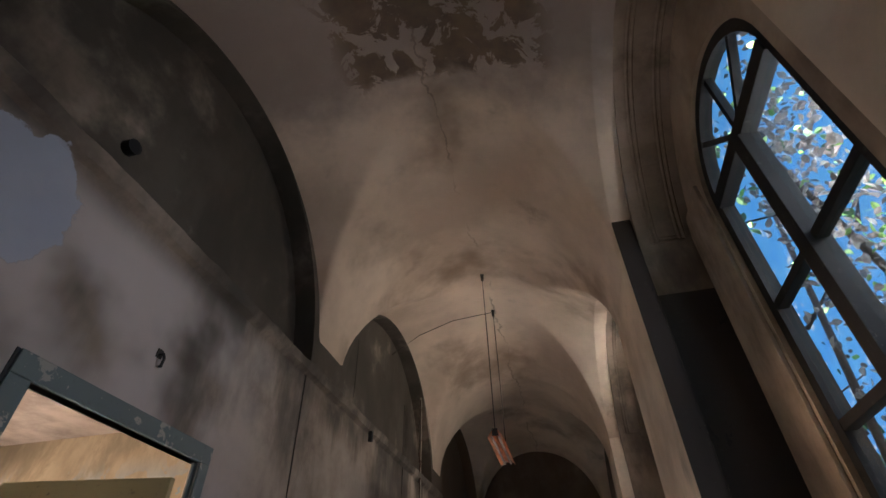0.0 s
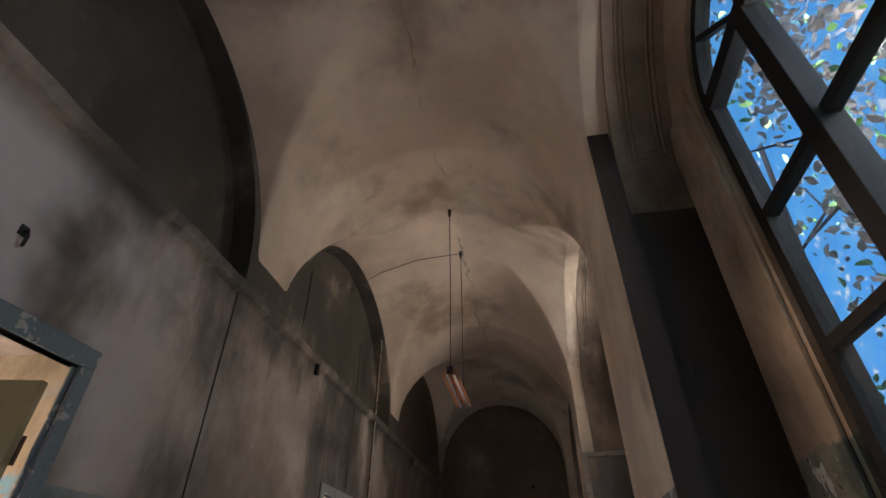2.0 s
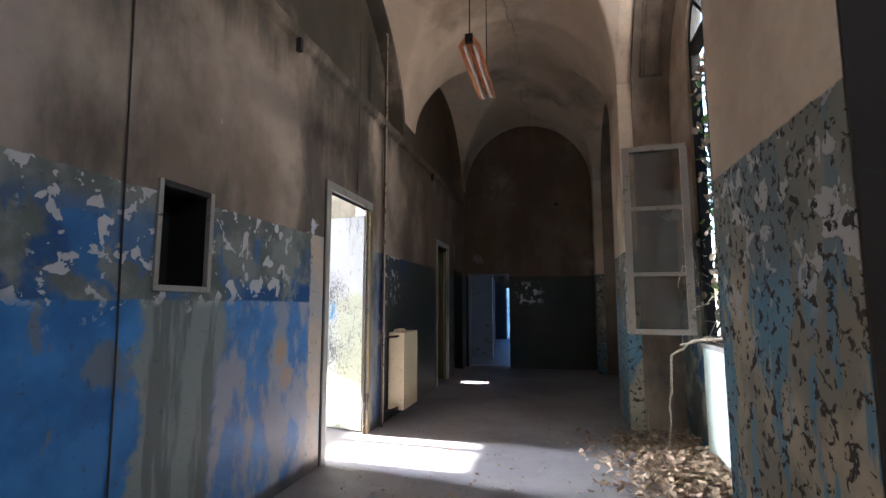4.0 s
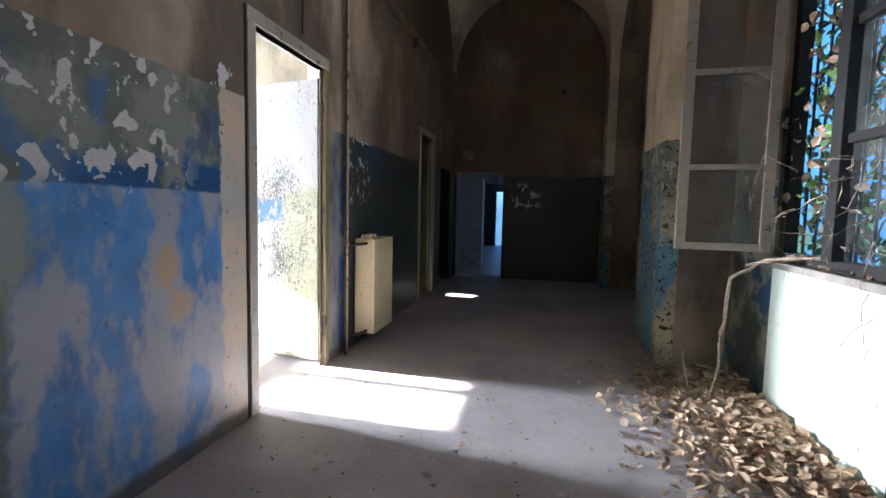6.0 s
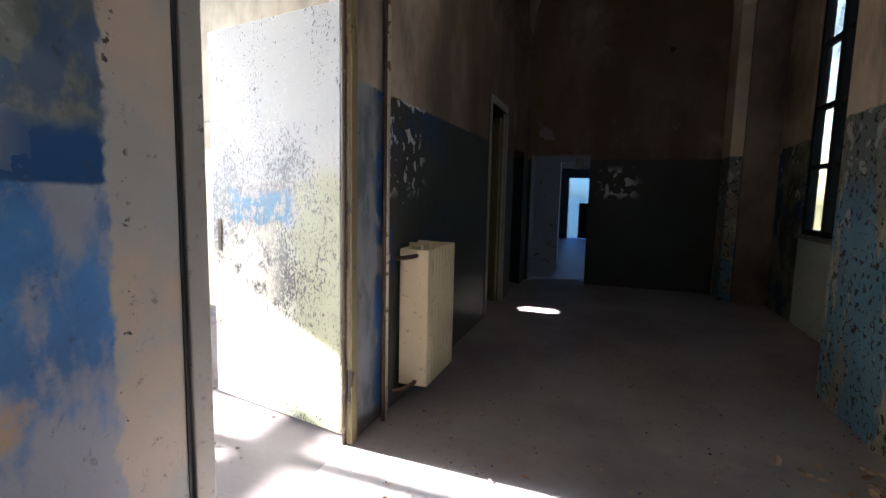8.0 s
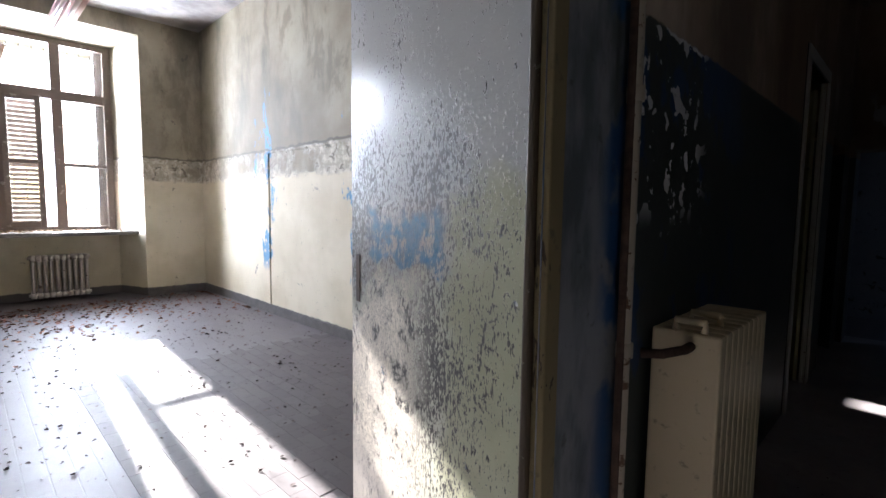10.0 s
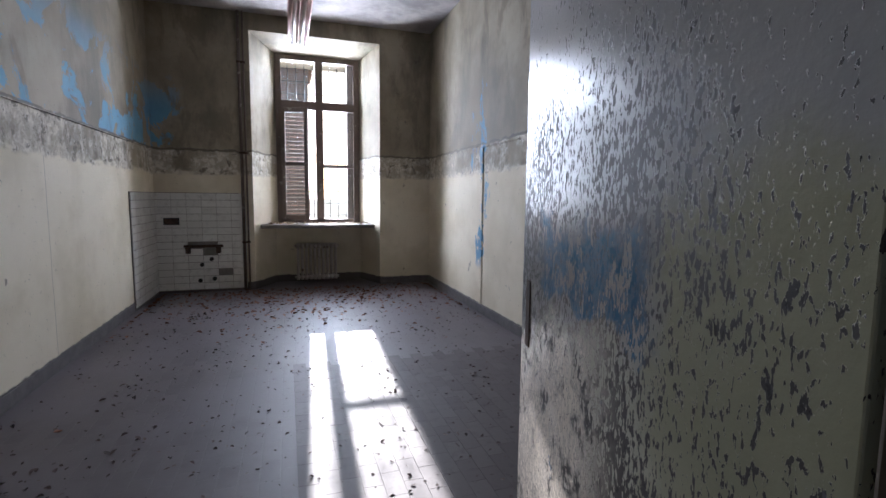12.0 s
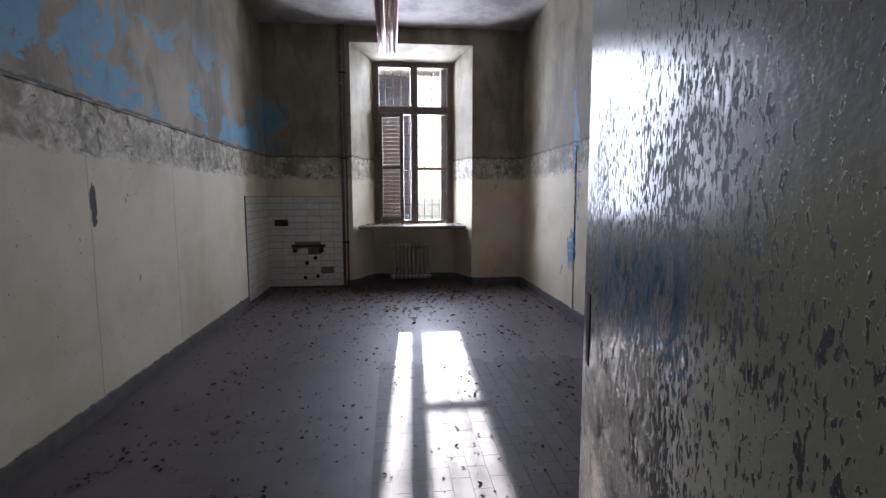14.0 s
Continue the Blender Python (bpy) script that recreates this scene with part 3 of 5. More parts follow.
M_COPPER2 = make_plain("pinkish lamp reflector", (0.62, 0.40, 0.34), 0.3, 0.6, 0.25, 5.0, 0.05)
M_TUBE = make_plain("lamp tube glass", (0.80, 0.72, 0.66), 0.25, 0.0, 0.12, 3.0, 0.0)
M_FLOORTILE = make_piece("worn cement tile", (0.084, 0.070, 0.075), (0.106, 0.090, 0.095), 0.6)
M_BLACK = make_plain("black metal", (0.018, 0.018, 0.018), 0.6)
M_CABLE = make_plain("old cable", (0.05, 0.042, 0.036), 0.8)
M_RUST = make_plain("rusty iron", (0.09, 0.055, 0.04), 0.85, 0.2, 0.5, 20.0)
M_TILE = make_piece("white wall tile", (0.62, 0.61, 0.58), (0.70, 0.69, 0.66), 0.22)
M_GROUT = make_plain("tile grout", (0.22, 0.20, 0.18), 0.9)
M_DRYLEAF = make_piece("dry leaf", (0.24, 0.15, 0.09), (0.60, 0.45, 0.32), 0.8, True)
M_CHIP = make_piece("paint chip", (0.028, 0.022, 0.021), (0.14, 0.105, 0.10), 0.8, True)
M_VINE = make_plain("dry vine bark", (0.42, 0.34, 0.25), 0.85, vary=0.5, scale=40.0)
M_GREEN = make_piece("green leaf", (0.07, 0.17, 0.03), (0.20, 0.36, 0.07), 0.5, True)
M_DARKGREEN = make_thin_leaf("dark foliage", (0.03, 0.07, 0.03), (0.10, 0.17, 0.06))
M_FRESH = make_thin_leaf("thin green leaf", (0.12, 0.26, 0.05), (0.36, 0.52, 0.12))
M_WITHERED = make_thin_leaf("withered thin leaf", (0.20, 0.14, 0.11), (0.42, 0.36, 0.31))
M_SILL = make_plain("stone sill", (0.27, 0.245, 0.22), 0.8, vary=0.35, scale=6.0)
M_PARAPET = make_paint("pale green parapet paint", (0.50, 0.58, 0.50), (0.62, 0.68, 0.60), (0.24, 0.22, 0.19), 0.66, 0.75)
M_HALL = make_paint("pale hall paint", (0.20, 0.205, 0.22), (0.30, 0.30, 0.32), (0.08, 0.07, 0.06), 0.62, 0.8)
M_BRICK = make_piece("brick", (0.34, 0.15, 0.10), (0.46, 0.24, 0.16), 0.9)
def make_backdrop():
    """Glow of sky and far foliage."""
    n = Nodes("sky and distance")
    z = n.axis(2)
    sky_blue = n.mix(n.noise(1.3, 5), (0.04, 0.34, 1.0), (0.22, 0.62, 1.0))
    white = n.step(n.noise(2.4, 6, 0.65), 0.58, 0.66)
    col = n.mix(white, sky_blue, (1.0, 1.0, 1.0))
    wood = n.step(n.calc("ADD", n.noise(0.9, 8, 0.7), n.calc("MULTIPLY", z, -0.02)), 0.47, 0.54)
    col = n.mix(n.both(wood, 0.85), col, n.mix(n.noise(4.0, 5), (0.06, 0.16, 0.10), (0.30, 0.48, 0.14)))
    glow = n.tree.nodes.new("ShaderNodeEmission")
    n.link(col, glow.inputs[0])
    glow.inputs[1].default_value = 0.026
    n.link(glow.outputs[0], n.tree.nodes["Material Output"].inputs["Surface"])
    return n.mat


M_BACKDROP = make_backdrop()
M_GROUND = make_plain("rough ground", (0.16, 0.17, 0.10), 0.95, vary=0.6, scale=2.0)
M_GLASS = make_glass("dirty pane", (0.90, 0.95, 0.98), dirt=0.10)
M_MILKY = make_glass("grimy pane", (0.72, 0.69, 0.64), 0.42)
M_HALLPANE = make_glass("bluish grimy dimming pane", (0.22, 0.33, 0.50), 0.15)
M_CLEAR = make_glass("clear pane", (0.96, 0.98, 0.98), 0.06)


# ---- building helpers ----
def box(bm, x0, x1, y0, y1, z0, z1):
    v = [bm.verts.new(p) for p in ((x0, y0, z0), (x1, y0, z0), (x1, y1, z0), (x0, y1, z0), (x0, y0, z1), (x1, y0, z1), (x1, y1, z1), (x0, y1, z1))]
    for f in ((3, 2, 1, 0), (4, 5, 6, 7), (0, 1, 5, 4), (1, 2, 6, 5), (2, 3, 7, 6), (3, 0, 4, 7)):
        bm.faces.new([v[i] for i in f])


def prism(bm, outline, lift):
    """A closed outline of 3D points, pushed along lift."""
    lift = Vector(lift)
    a = [bm.verts.new(p) for p in outline]
    b = [bm.verts.new(Vector(p) + lift) for p in outline]
    bm.faces.new(a)
    bm.faces.new(b[::-1])
    for i in range(len(a)):
        j = (i + 1) % len(a)
        bm.faces.new((a[j], a[i], b[i], b[j]))


def plan(bm, corners, z0, z1):
    prism(bm, [(x, y, z0) for x, y in corners], (0, 0, z1 - z0))


def tube(bm, points, radius, sides=8, taper=1.0):
    """A round bar along points."""
    rings, n = [], len(points)
    pts = [Vector(p) for p in points]
    for i, p in enumerate(pts):
        way = (pts[min(i + 1, n - 1)] - pts[max(i - 1, 0)]).normalized()
        side = way.orthogonal().normalized()
        up = way.cross(side)
        r = radius * (1 + (taper - 1) * i / max(n - 1, 1))
        rings.append([bm.verts.new(p + r * (math.cos(a) * side + math.sin(a) * up)) for a in (math.tau * k / sides for k in range(sides))])
    for a, b in zip(rings, rings[1:]):
        best = min(range(sides), key=lambda s: (b[s].co - a[0].co).length)
        b[:] = b[best:] + b[:best]
        for k in range(sides):
            bm.faces.new((a[k], a[(k + 1) % sides], b[(k + 1) % sides], b[k]))
    bm.faces.new(rings[0][::-1])
    bm.faces.new(rings[-1])


def mesh_of(name, bm, material, smooth=False, bevel=0.0):
    bmesh.ops.recalc_face_normals(bm, faces=bm.faces)
    if bevel:
        bmesh.ops.bevel(bm, geom=bm.edges[:], offset=bevel, segments=2, affect="EDGES", profile=0.5)
    data = bpy.data.meshes.new(name)
    bm.to_mesh(data)
    bm.free()
    data.materials.append(material)
    if smooth:
        data.polygons.foreach_set("use_smooth", [True] * len(data.polygons))
    return data


def structure(name, bm, material, label, smooth=False, bevel=0.0):
    return tagged(new(name, mesh_of(name, bm, material, smooth, bevel)), label, "", "", "structure")


def thing(name, x, y, z, label, category, group="", turn=0.0, kind=""):
    ob = new(name)
    ob.matrix_world = pose(x, y, z, 0, 0, turn)
    return tagged(ob, label, category, group, kind)


def part(name, bm, material, parent, label="", smooth=False, bevel=0.0):
    """One mesh under a thing or a part; its coordinates are the parent's."""
    ob = new(name, mesh_of(name, bm, material, smooth, bevel))
    ob.parent = parent
    return tagged(ob, label)


def block(name, parent, material, x0, x1, y0, y1, z0, z1, label="", bevel=0.004):
    bm = bmesh.new()
    box(bm, x0, x1, y0, y1, z0, z1)
    return part(name, bm, material, parent, label, bevel=bevel)


def arch(y, c, h, spring, rise):
    return spring + rise * math.sqrt(max(0.0, 1 - ((y - c) / h) ** 2))


def spandrel(bm, x0, x1, c, h, spring, rise, top, steps=24):
    """The wall above an arched opening, up to top."""
    ys = [c - h * math.cos(math.pi * k / steps) for k in range(steps + 1)]
    for a, b in zip(ys, ys[1:]):
        za, zb = arch(a, c, h, spring, rise), arch(b, c, h, spring, rise)
        prism(bm, [(x0, a, za), (x0, b, zb), (x0, b, top), (x0, a, top)], (x1 - x0, 0, 0))


# ---- floors ----
bm = bmesh.new()
box(bm, LEFT - 0.02, PANE + 0.02, START, 12.25, -0.2, 0.0)
structure("floor_corridor", bm, M_FLOOR, "dusty lilac grey corridor floor")
bm = bmesh.new()
box(bm, -10.3, LEFT - 0.02, ROOM_S - 0.2, ROOM_N + 0.2, -0.2, 0.0)
structure("floor_room", bm, M_TILEFLOOR, "dusty floor of small oblong grey tiles")
bm = bmesh.new()
box(bm, -7.0, LEFT - 0.02, START, ROOM_S - 0.2, -0.2, 0.0)
structure("floor_side_room", bm, M_FLOOR, "dusty side room floor")
bm = bmesh.new()
box(bm, -5.0, 3.0, 12.25, 21.0, -0.2, 0.0)
structure("floor_far_hall", bm, M_TILEFLOOR, "dusty floor of the far hall")
bm = bmesh.new()
box(bm, -7.0, LEFT - 0.02, ROOM_N + 0.2, 12.25, -0.2, 0.0)
structure("floor_dark_room", bm, M_FLOOR, "floor of the dark side rooms")

# ---- left corridor wall ----
DOORS = [(1.08, 2.20, 2.42), (5.31, 6.26, 2.36), (9.25, 10.05, 2.34), (10.62, 11.42, 2.0)]
HATCH = (3.44, 3.81, 1.43, 1.97)
bm = bmesh.new()
IN, OUT = LEFT, LEFT - THICK
spans = []
y = START
for a, b, top in DOORS:
    spans.append((y, a))
    prism(bm, [(IN, a, top), (IN, b, top), (OUT, b + 0.3, top + 0.12), (OUT, a - 0.2, top + 0.12)], (0, 0, 0.001))
    y = b
spans.append((y, 12.25))
for k, (a, b) in enumerate(spans):
    fa = a if k == 0 else a + 0.30
    fb = b if k == len(spans) - 1 else b - 0.20
    if a < HATCH[0] < b:
        plan(bm, [(IN, a), (IN, HATCH[0]), (OUT, HATCH[0]), (OUT, fa)], 0, SPRING)
        plan(bm, [(IN, HATCH[1]), (IN, b), (OUT, fb), (OUT, HATCH[1])], 0, SPRING)
        box(bm, OUT, IN, HATCH[0], HATCH[1], 0, HATCH[2])
        box(bm, OUT, IN, HATCH[0], HATCH[1], HATCH[3], SPRING)
    else:
        plan(bm, [(IN, a), (IN, b), (OUT, fb), (OUT, fa)], 0, SPRING)
for a, b, top in DOORS:
    prism(bm, [(IN, a, top), (IN, b, top), (IN, b, SPRING), (IN, a, SPRING)], (-0.06, 0, 0))
    prism(bm, [(OUT, a - 0.2, top + 0.12), (OUT, b + 0.3, top + 0.12), (OUT, b + 0.3, SPRING), (OUT, a - 0.2, SPRING)], (0.05, 0, 0))
SHELF = 0.20
box(bm, OUT - 0.1, LEFT - SHELF, START, 12.25, SPRING, 5.9)
y = START
for c, h in LEFT_BAYS:
    box(bm, LEFT - SHELF, LEFT, y, c - h, SPRING, 5.5)
    spandrel(bm, LEFT - SHELF, LEFT, c, h, SPRING, LEFT_RISE, 5.5)
    y = c + h
box(bm, LEFT - SHELF, LEFT, y, 12.25, SPRING, 5.5)
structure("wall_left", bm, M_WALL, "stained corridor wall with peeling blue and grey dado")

# moulding that runs under the arches
bm = bmesh.new()
prof = [(0.0, 3.40), (0.045, 3.43), (0.065, 3.50), (0.03, 3.53), (0.0, 3.545)]
rng = random.Random(21)
rows = []
for k in range(161):
    y = START + (BACK - START) * k / 160
    rows.append([bm.verts.new((LEFT + (dx + rng.uniform(-0.009, 0.006) if dx else -0.002), y, dz + rng.uniform(-0.009, 0.009))) for dx, dz in prof])
for p, q in zip(rows, rows[1:]):
    for k in range(4):
        bm.faces.new((p[k], q[k], q[k + 1], p[k + 1]))
structure("trim_moulding", bm, M_WALL, "worn plaster moulding along the corridor wall")

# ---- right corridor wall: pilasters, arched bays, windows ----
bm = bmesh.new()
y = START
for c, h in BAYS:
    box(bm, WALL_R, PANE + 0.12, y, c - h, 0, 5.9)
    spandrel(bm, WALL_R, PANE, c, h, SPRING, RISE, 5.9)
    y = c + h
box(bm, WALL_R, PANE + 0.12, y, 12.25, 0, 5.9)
structure("wall_arches", bm, M_ARCH, "grimy beige wall with deep arched window bays, toned down for their shade")
bm = bmesh.new()
for a, b in PILASTERS:
    box(bm, RIGHT, WALL_R, a, b, 0, 5.9)
structure("wall_right", bm, M_PIER, "piers with scabby ochre and blue dado under beige limewash")

bm = bmesh.new()
for (c, h), w in zip(BAYS, WINDOWS):
    a, b = c - h, c + h
    box(bm, PANE, PANE + 0.12, a, w - WIN_HALF, 0, 5.9)
    box(bm, PANE, PANE + 0.12, w + WIN_HALF, b, 0, 5.9)
    spandrel(bm, PANE, PANE + 0.12, w, WIN_HALF, WIN_SPRING, WIN_HALF, 5.9)
structure("wall_bays", bm, M_BAY, "stained back walls of the window bays")
for w, (c, h) in zip(WINDOWS, BAYS):
    bm = bmesh.new()
    box(bm, PANE + 0.002, PANE + 0.12, w - WIN_HALF, w + WIN_HALF, 0, WIN_SILL)
    structure("wall_parapet", bm, M_PARAPET, "pale green painted parapet under a corridor window")

# thin dark lining that holds the shade of the bay's side
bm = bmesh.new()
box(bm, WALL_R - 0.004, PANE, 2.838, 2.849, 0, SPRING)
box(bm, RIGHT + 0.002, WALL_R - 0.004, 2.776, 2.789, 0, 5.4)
structure("wall_reveal", bm, M_SHADED, "side of the first window bay, coloured near black for its shade")
bm = bmesh.new()
box(bm, PANE - 0.028, PANE, WINDOWS[0] + WIN_HALF + 0.03, 2.80, 1.0, 4.06)
structure("trim_window_side", bm, M_BAY, "raised plaster strip beside the first window, with a ledge on top", bevel=0.006)

# ---- vault ----
VAULTS = [(-0.35, 3.65), (3.65, 7.70), (7.70, 11.85)]    # each vault from one transverse crease to the next


def vault_height(x, y):
    d = min(1.0, abs(x - MID) / HALF)
    a, b = next(((a, b) for a, b in VAULTS if a <= y <= b), (-4.4, -0.35) if y < 0 else VAULTS[-1])
    swell = 1 - ((y - (a + b) / 2) / ((b - a) / 2)) ** 2
    crown = 5.24 + 0.20 * max(0.0, swell)
    z = 3.80 + (crown - 3.80) * math.sqrt(1 - d * d)
    bays, rise = (LEFT_BAYS, LEFT_RISE) if x < MID else (BAYS, RISE)
    for c, h in bays:
        mid = c + (0.22 if c < 3 else 0.08) * (1 - d)      # the groins meet a little past the arch
        wide = h + 0.10 + 0.25 * (1 - d)
        if abs(y - mid) < wide:
            top = SPRING + rise + (5.47 - SPRING - rise) * (1 - d ** 1.6)
            z = max(z, SPRING + (top - SPRING) * math.sqrt(1 - ((y - mid) / wide) ** 2))
    return z + 0.012 * noise.noise(Vector((x * 1.3, y * 1.3, 0.5)))


nx, ny = 80, 400
xs = [MID - HALF * math.cos(math.pi * i / nx) for i in range(nx + 1)] + [WALL_R + 0.01]
nx += 1
ys = [START + (12.0 - START) * j / ny for j in range(ny + 1)]
verts = [(x, y, vault_height(x, y)) for y in ys for x in xs]
faces = [(j * (nx + 1) + i, (j + 1) * (nx + 1) + i, (j + 1) * (nx + 1) + i + 1, j * (nx + 1) + i + 1) for j in range(ny) for i in range(nx)]
data = bpy.data.meshes.new("ceiling_vault")
data.from_pydata(verts, [], faces)
data.materials.append(M_VAULT)
data.polygons.foreach_set("use_smooth", [True] * len(data.polygons))
tagged(new("ceiling_vault", data), "cross vaulted plaster ceiling with soot stains and cracks", "", "", "structure")
bm = bmesh.new()
box(bm, OUT - 0.3, PANE + 0.4, START - 0.3, 12.25, 5.6, 5.9)
structure("roof_slab", bm, M_CEIL, "slab over the vault")

# ---- end walls of the corridor ----
BDOOR = (-1.72, -0.83, 2.0)
bm = bmesh.new()
box(bm, LEFT, BDOOR[0], BACK, 12.25, 0, BDOOR[2])
box(bm, BDOOR[1], PANE + 0.3, BACK, 12.25, 0, 5.9)
box(bm, LEFT, BDOOR[1], BACK, 12.25, BDOOR[2], 5.9)
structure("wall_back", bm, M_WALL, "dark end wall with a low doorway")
bm = bmesh.new()
box(bm, OUT, PANE + 0.3, START - 0.3, START, 0, 5.9)
structure("wall_start", bm, M_WALL, "closing wall at the near end of the corridor")

# ---- room behind the open door ----
bm = bmesh.new()
box(bm, -10.3, OUT, ROOM_S - 0.2, ROOM_S, 0, 4.3)
structure("wall_room_south", bm, M_ROOM, "cream room wall with flaking blue paint above")
bm = bmesh.new()
box(bm, -10.3, OUT, ROOM_N, ROOM_N + 0.2, 0, 4.3)
structure("wall_room_north", bm, M_ROOM, "cream room wall with damp marks and blue scraps")
WA, WB, WTOP = 5.39, 7.28, 3.76
GA, GB, GS, GT = 5.72, 7.04, 0.97, 3.64
bm = bmesh.new()
E0 = ROOM_END
plan(bm, [(E0, ROOM_S), (E0, WA), (GLASS, GA), (GLASS - 0.3, GA), (GLASS - 0.3, ROOM_S)], 0, 4.3)
plan(bm, [(E0, WB), (E0, ROOM_N), (GLASS - 0.3, ROOM_N), (GLASS - 0.3, GB), (GLASS, GB)], 0, 4.3)
# outer lintel edge set low to shorten the sun patch in the corridor
prism(bm, [(E0, WA, WTOP), (E0, WA, 4.3), (GLASS - 0.3, WA, 4.3), (GLASS - 0.3, WA, GT - 0.12), (GLASS - 0.06, WA, GT - 0.06), (GLASS - 0.05, WA, GT), (GLASS, WA, GT)], (0, WB - WA, 0))
box(bm, GLASS - 0.3, GLASS + 0.06, WA, WB, 0, GS - 0.04)
structure("wall_room_window", bm, M_ROOM, "stained cream wall with a deep splayed window recess")
bm = bmesh.new()
box(bm, -10.3, OUT, ROOM_S - 0.2, ROOM_N + 0.2, ROOM_TOP, ROOM_TOP + 0.25)
structure("ceiling_room", bm, M_CEIL, "stained greyish room ceiling")
bm = bmesh.new()
box(bm, OUT - 0.05, OUT - 0.002, ROOM_S, 4.98, 0, ROOM_TOP)
box(bm, OUT - 0.05, OUT - 0.002, 6.60, ROOM_N, 0, ROOM_TOP)
box(bm, OUT - 0.05, OUT - 0.002, 4.98, 6.60, 2.55, ROOM_TOP)
structure("wall_room_east", bm, M_ROOM, "cream wall on the room's side of the corridor")

# ---- side room by the first door, dark rooms, far hall ----
bm = bmesh.new()
box(bm, -7.2, -7.0, START, 1.2, 0, 4.3)
box(bm, -7.2, -7.0, 1.7, ROOM_S - 0.2, 0, 4.3)
box(bm, -7.2, -7.0, 1.2, 1.7, 0, 1.6)
box(bm, -7.2, -7.0, 1.2, 1.7, 2.4, 4.3)
box(bm, -7.2, OUT, START - 0.2, START, 0, 4.3)
structure("wall_side_room", bm, M_ROOM, "cream walls of the side room")
bm = bmesh.new()
box(bm, -7.2, OUT, START - 0.2, ROOM_S - 0.2, 3.4, 3.6)
structure("ceiling_side_room", bm, M_CEIL, "pale ceiling of the side room")
bm = bmesh.new()
box(bm, -7.2, -7.0, ROOM_N + 0.2, 9.96, 0, 4.3)
box(bm, -7.2, -7.0, 10.18, 12.45, 0, 4.3)
box(bm, -7.2, -7.0, 9.96, 10.18, 0, 2.04)
box(bm, -7.2, -7.0, 9.96, 10.18, 2.24, 4.3)
box(bm, -7.0, OUT, 12.25, 12.45, 0, 4.3)
box(bm, -7.0, OUT, 10.28, 10.38, 0, 4.3)
structure("wall_dark_rooms", bm, M_ROOM, "walls of the unlit side rooms")
bm = bmesh.new()
box(bm, -7.2, OUT, ROOM_N + 0.2, 12.45, 3.4, 3.6)
structure("ceiling_dark_rooms", bm, M_CEIL, "ceiling of the unlit side rooms")

bm = bmesh.new()
box(bm, -3.2, -3.0, 12.25, 20.5, 0, 4.0)
for y0, y1 in ((12.25, 12.90), (13.25, 15.20), (15.60, 20.5)):
    box(bm, 1.4, 1.7, y0, y1, 0, 4.0)
for y0, y1 in ((12.90, 13.25), (15.20, 15.60)):
    box(bm, 1.4, 1.7, y0, y1, 0, 0.5)
    box(bm, 1.4, 1.7, y0, y1, 1.9, 4.0)
for y0, y1, x0, x1, top in ((13.60, 13.75, -1.43, -0.78, 2.0), (16.4, 16.55, -1.75, -0.85, 2.05), (20.2, 20.5, -1.78, -1.06, 1.95)):
    box(bm, -3.0, x0, y0, y1, 0, 4.0)
    box(bm, x1, 1.4, y0, y1, 0, 4.0)
    box(bm, x0, x1, y0, y1, top, 4.0)
structure("wall_far_hall", bm, M_HALL, "pale walls of the far hall")
bm = bmesh.new()
box(bm, -3.2, 1.7, 12.25, 20.5, 4.0, 4.2)
structure("ceiling_far_hall", bm, M_CEIL, "ceiling of the far hall")

# tinted panes added to hold back sky light from the far rooms
for k, (x0, x1, y0, y1, z0, z1) in enumerate(((-1.78, -1.06, 20.33, 20.345, 0, 1.95), (1.56, 1.575, 12.90, 13.25, 0.5, 1.9), (1.56, 1.575, 15.20, 15.60, 0.5, 1.9))):
    bm = bmesh.new()
    box(bm, x0, x1, y0, y1, z0, z1)
    structure("window_%d" % (5 + k), bm, M_HALLPANE, "bluish grimy glazing of the far rooms, tinted to dim the sky")
bm = bmesh.new()
box(bm, -1.44, -1.06, 20.24, 20.30, 0.03, 1.15)
structure("door_5", bm, M_DARKWOOD, "dark lower half of the far glazed door", bevel=0.006)

# ---- outdoors ----
bm = bmesh.new()
box(bm, -400, 400, -400, 400, -0.45, -0.25)
structure("ground", bm, M_GROUND, "rough overgrown ground round the building")


# ---- things: doors ----
def door_frame(name, a, b, top, material, label, width=0.085, proud=0.015, jamb=None):
    ob = thing(name, LEFT, a, 0, label, "door frame", kind="structure")
    w = b - a
    block("jamb", ob, material, -0.04, proud, -width + 0.02, 0.02, 0, top, bevel=0.006)
    block("jamb", ob, jamb or material, -0.02, proud, w + 0.004, w + width - 0.02, 0, top, bevel=0.006)
    block("door_stop", ob, M_DARKJAMB if jamb else material, -0.038, -0.02, w - 0.012, w + 0.03, 0, top, bevel=0.004)
    # black strip laid where only shade lies beside the frame
    block("shadow_strip", ob, M_BLACK, -0.03, 0.004, -width + 0.004, -width + 0.019, 0.01, top + width - 0.002, bevel=0)
    block("head", ob, material, -0.07, proud, -width + 0.02, w + width - 0.02, top, top + width, bevel=0.006)
    return ob


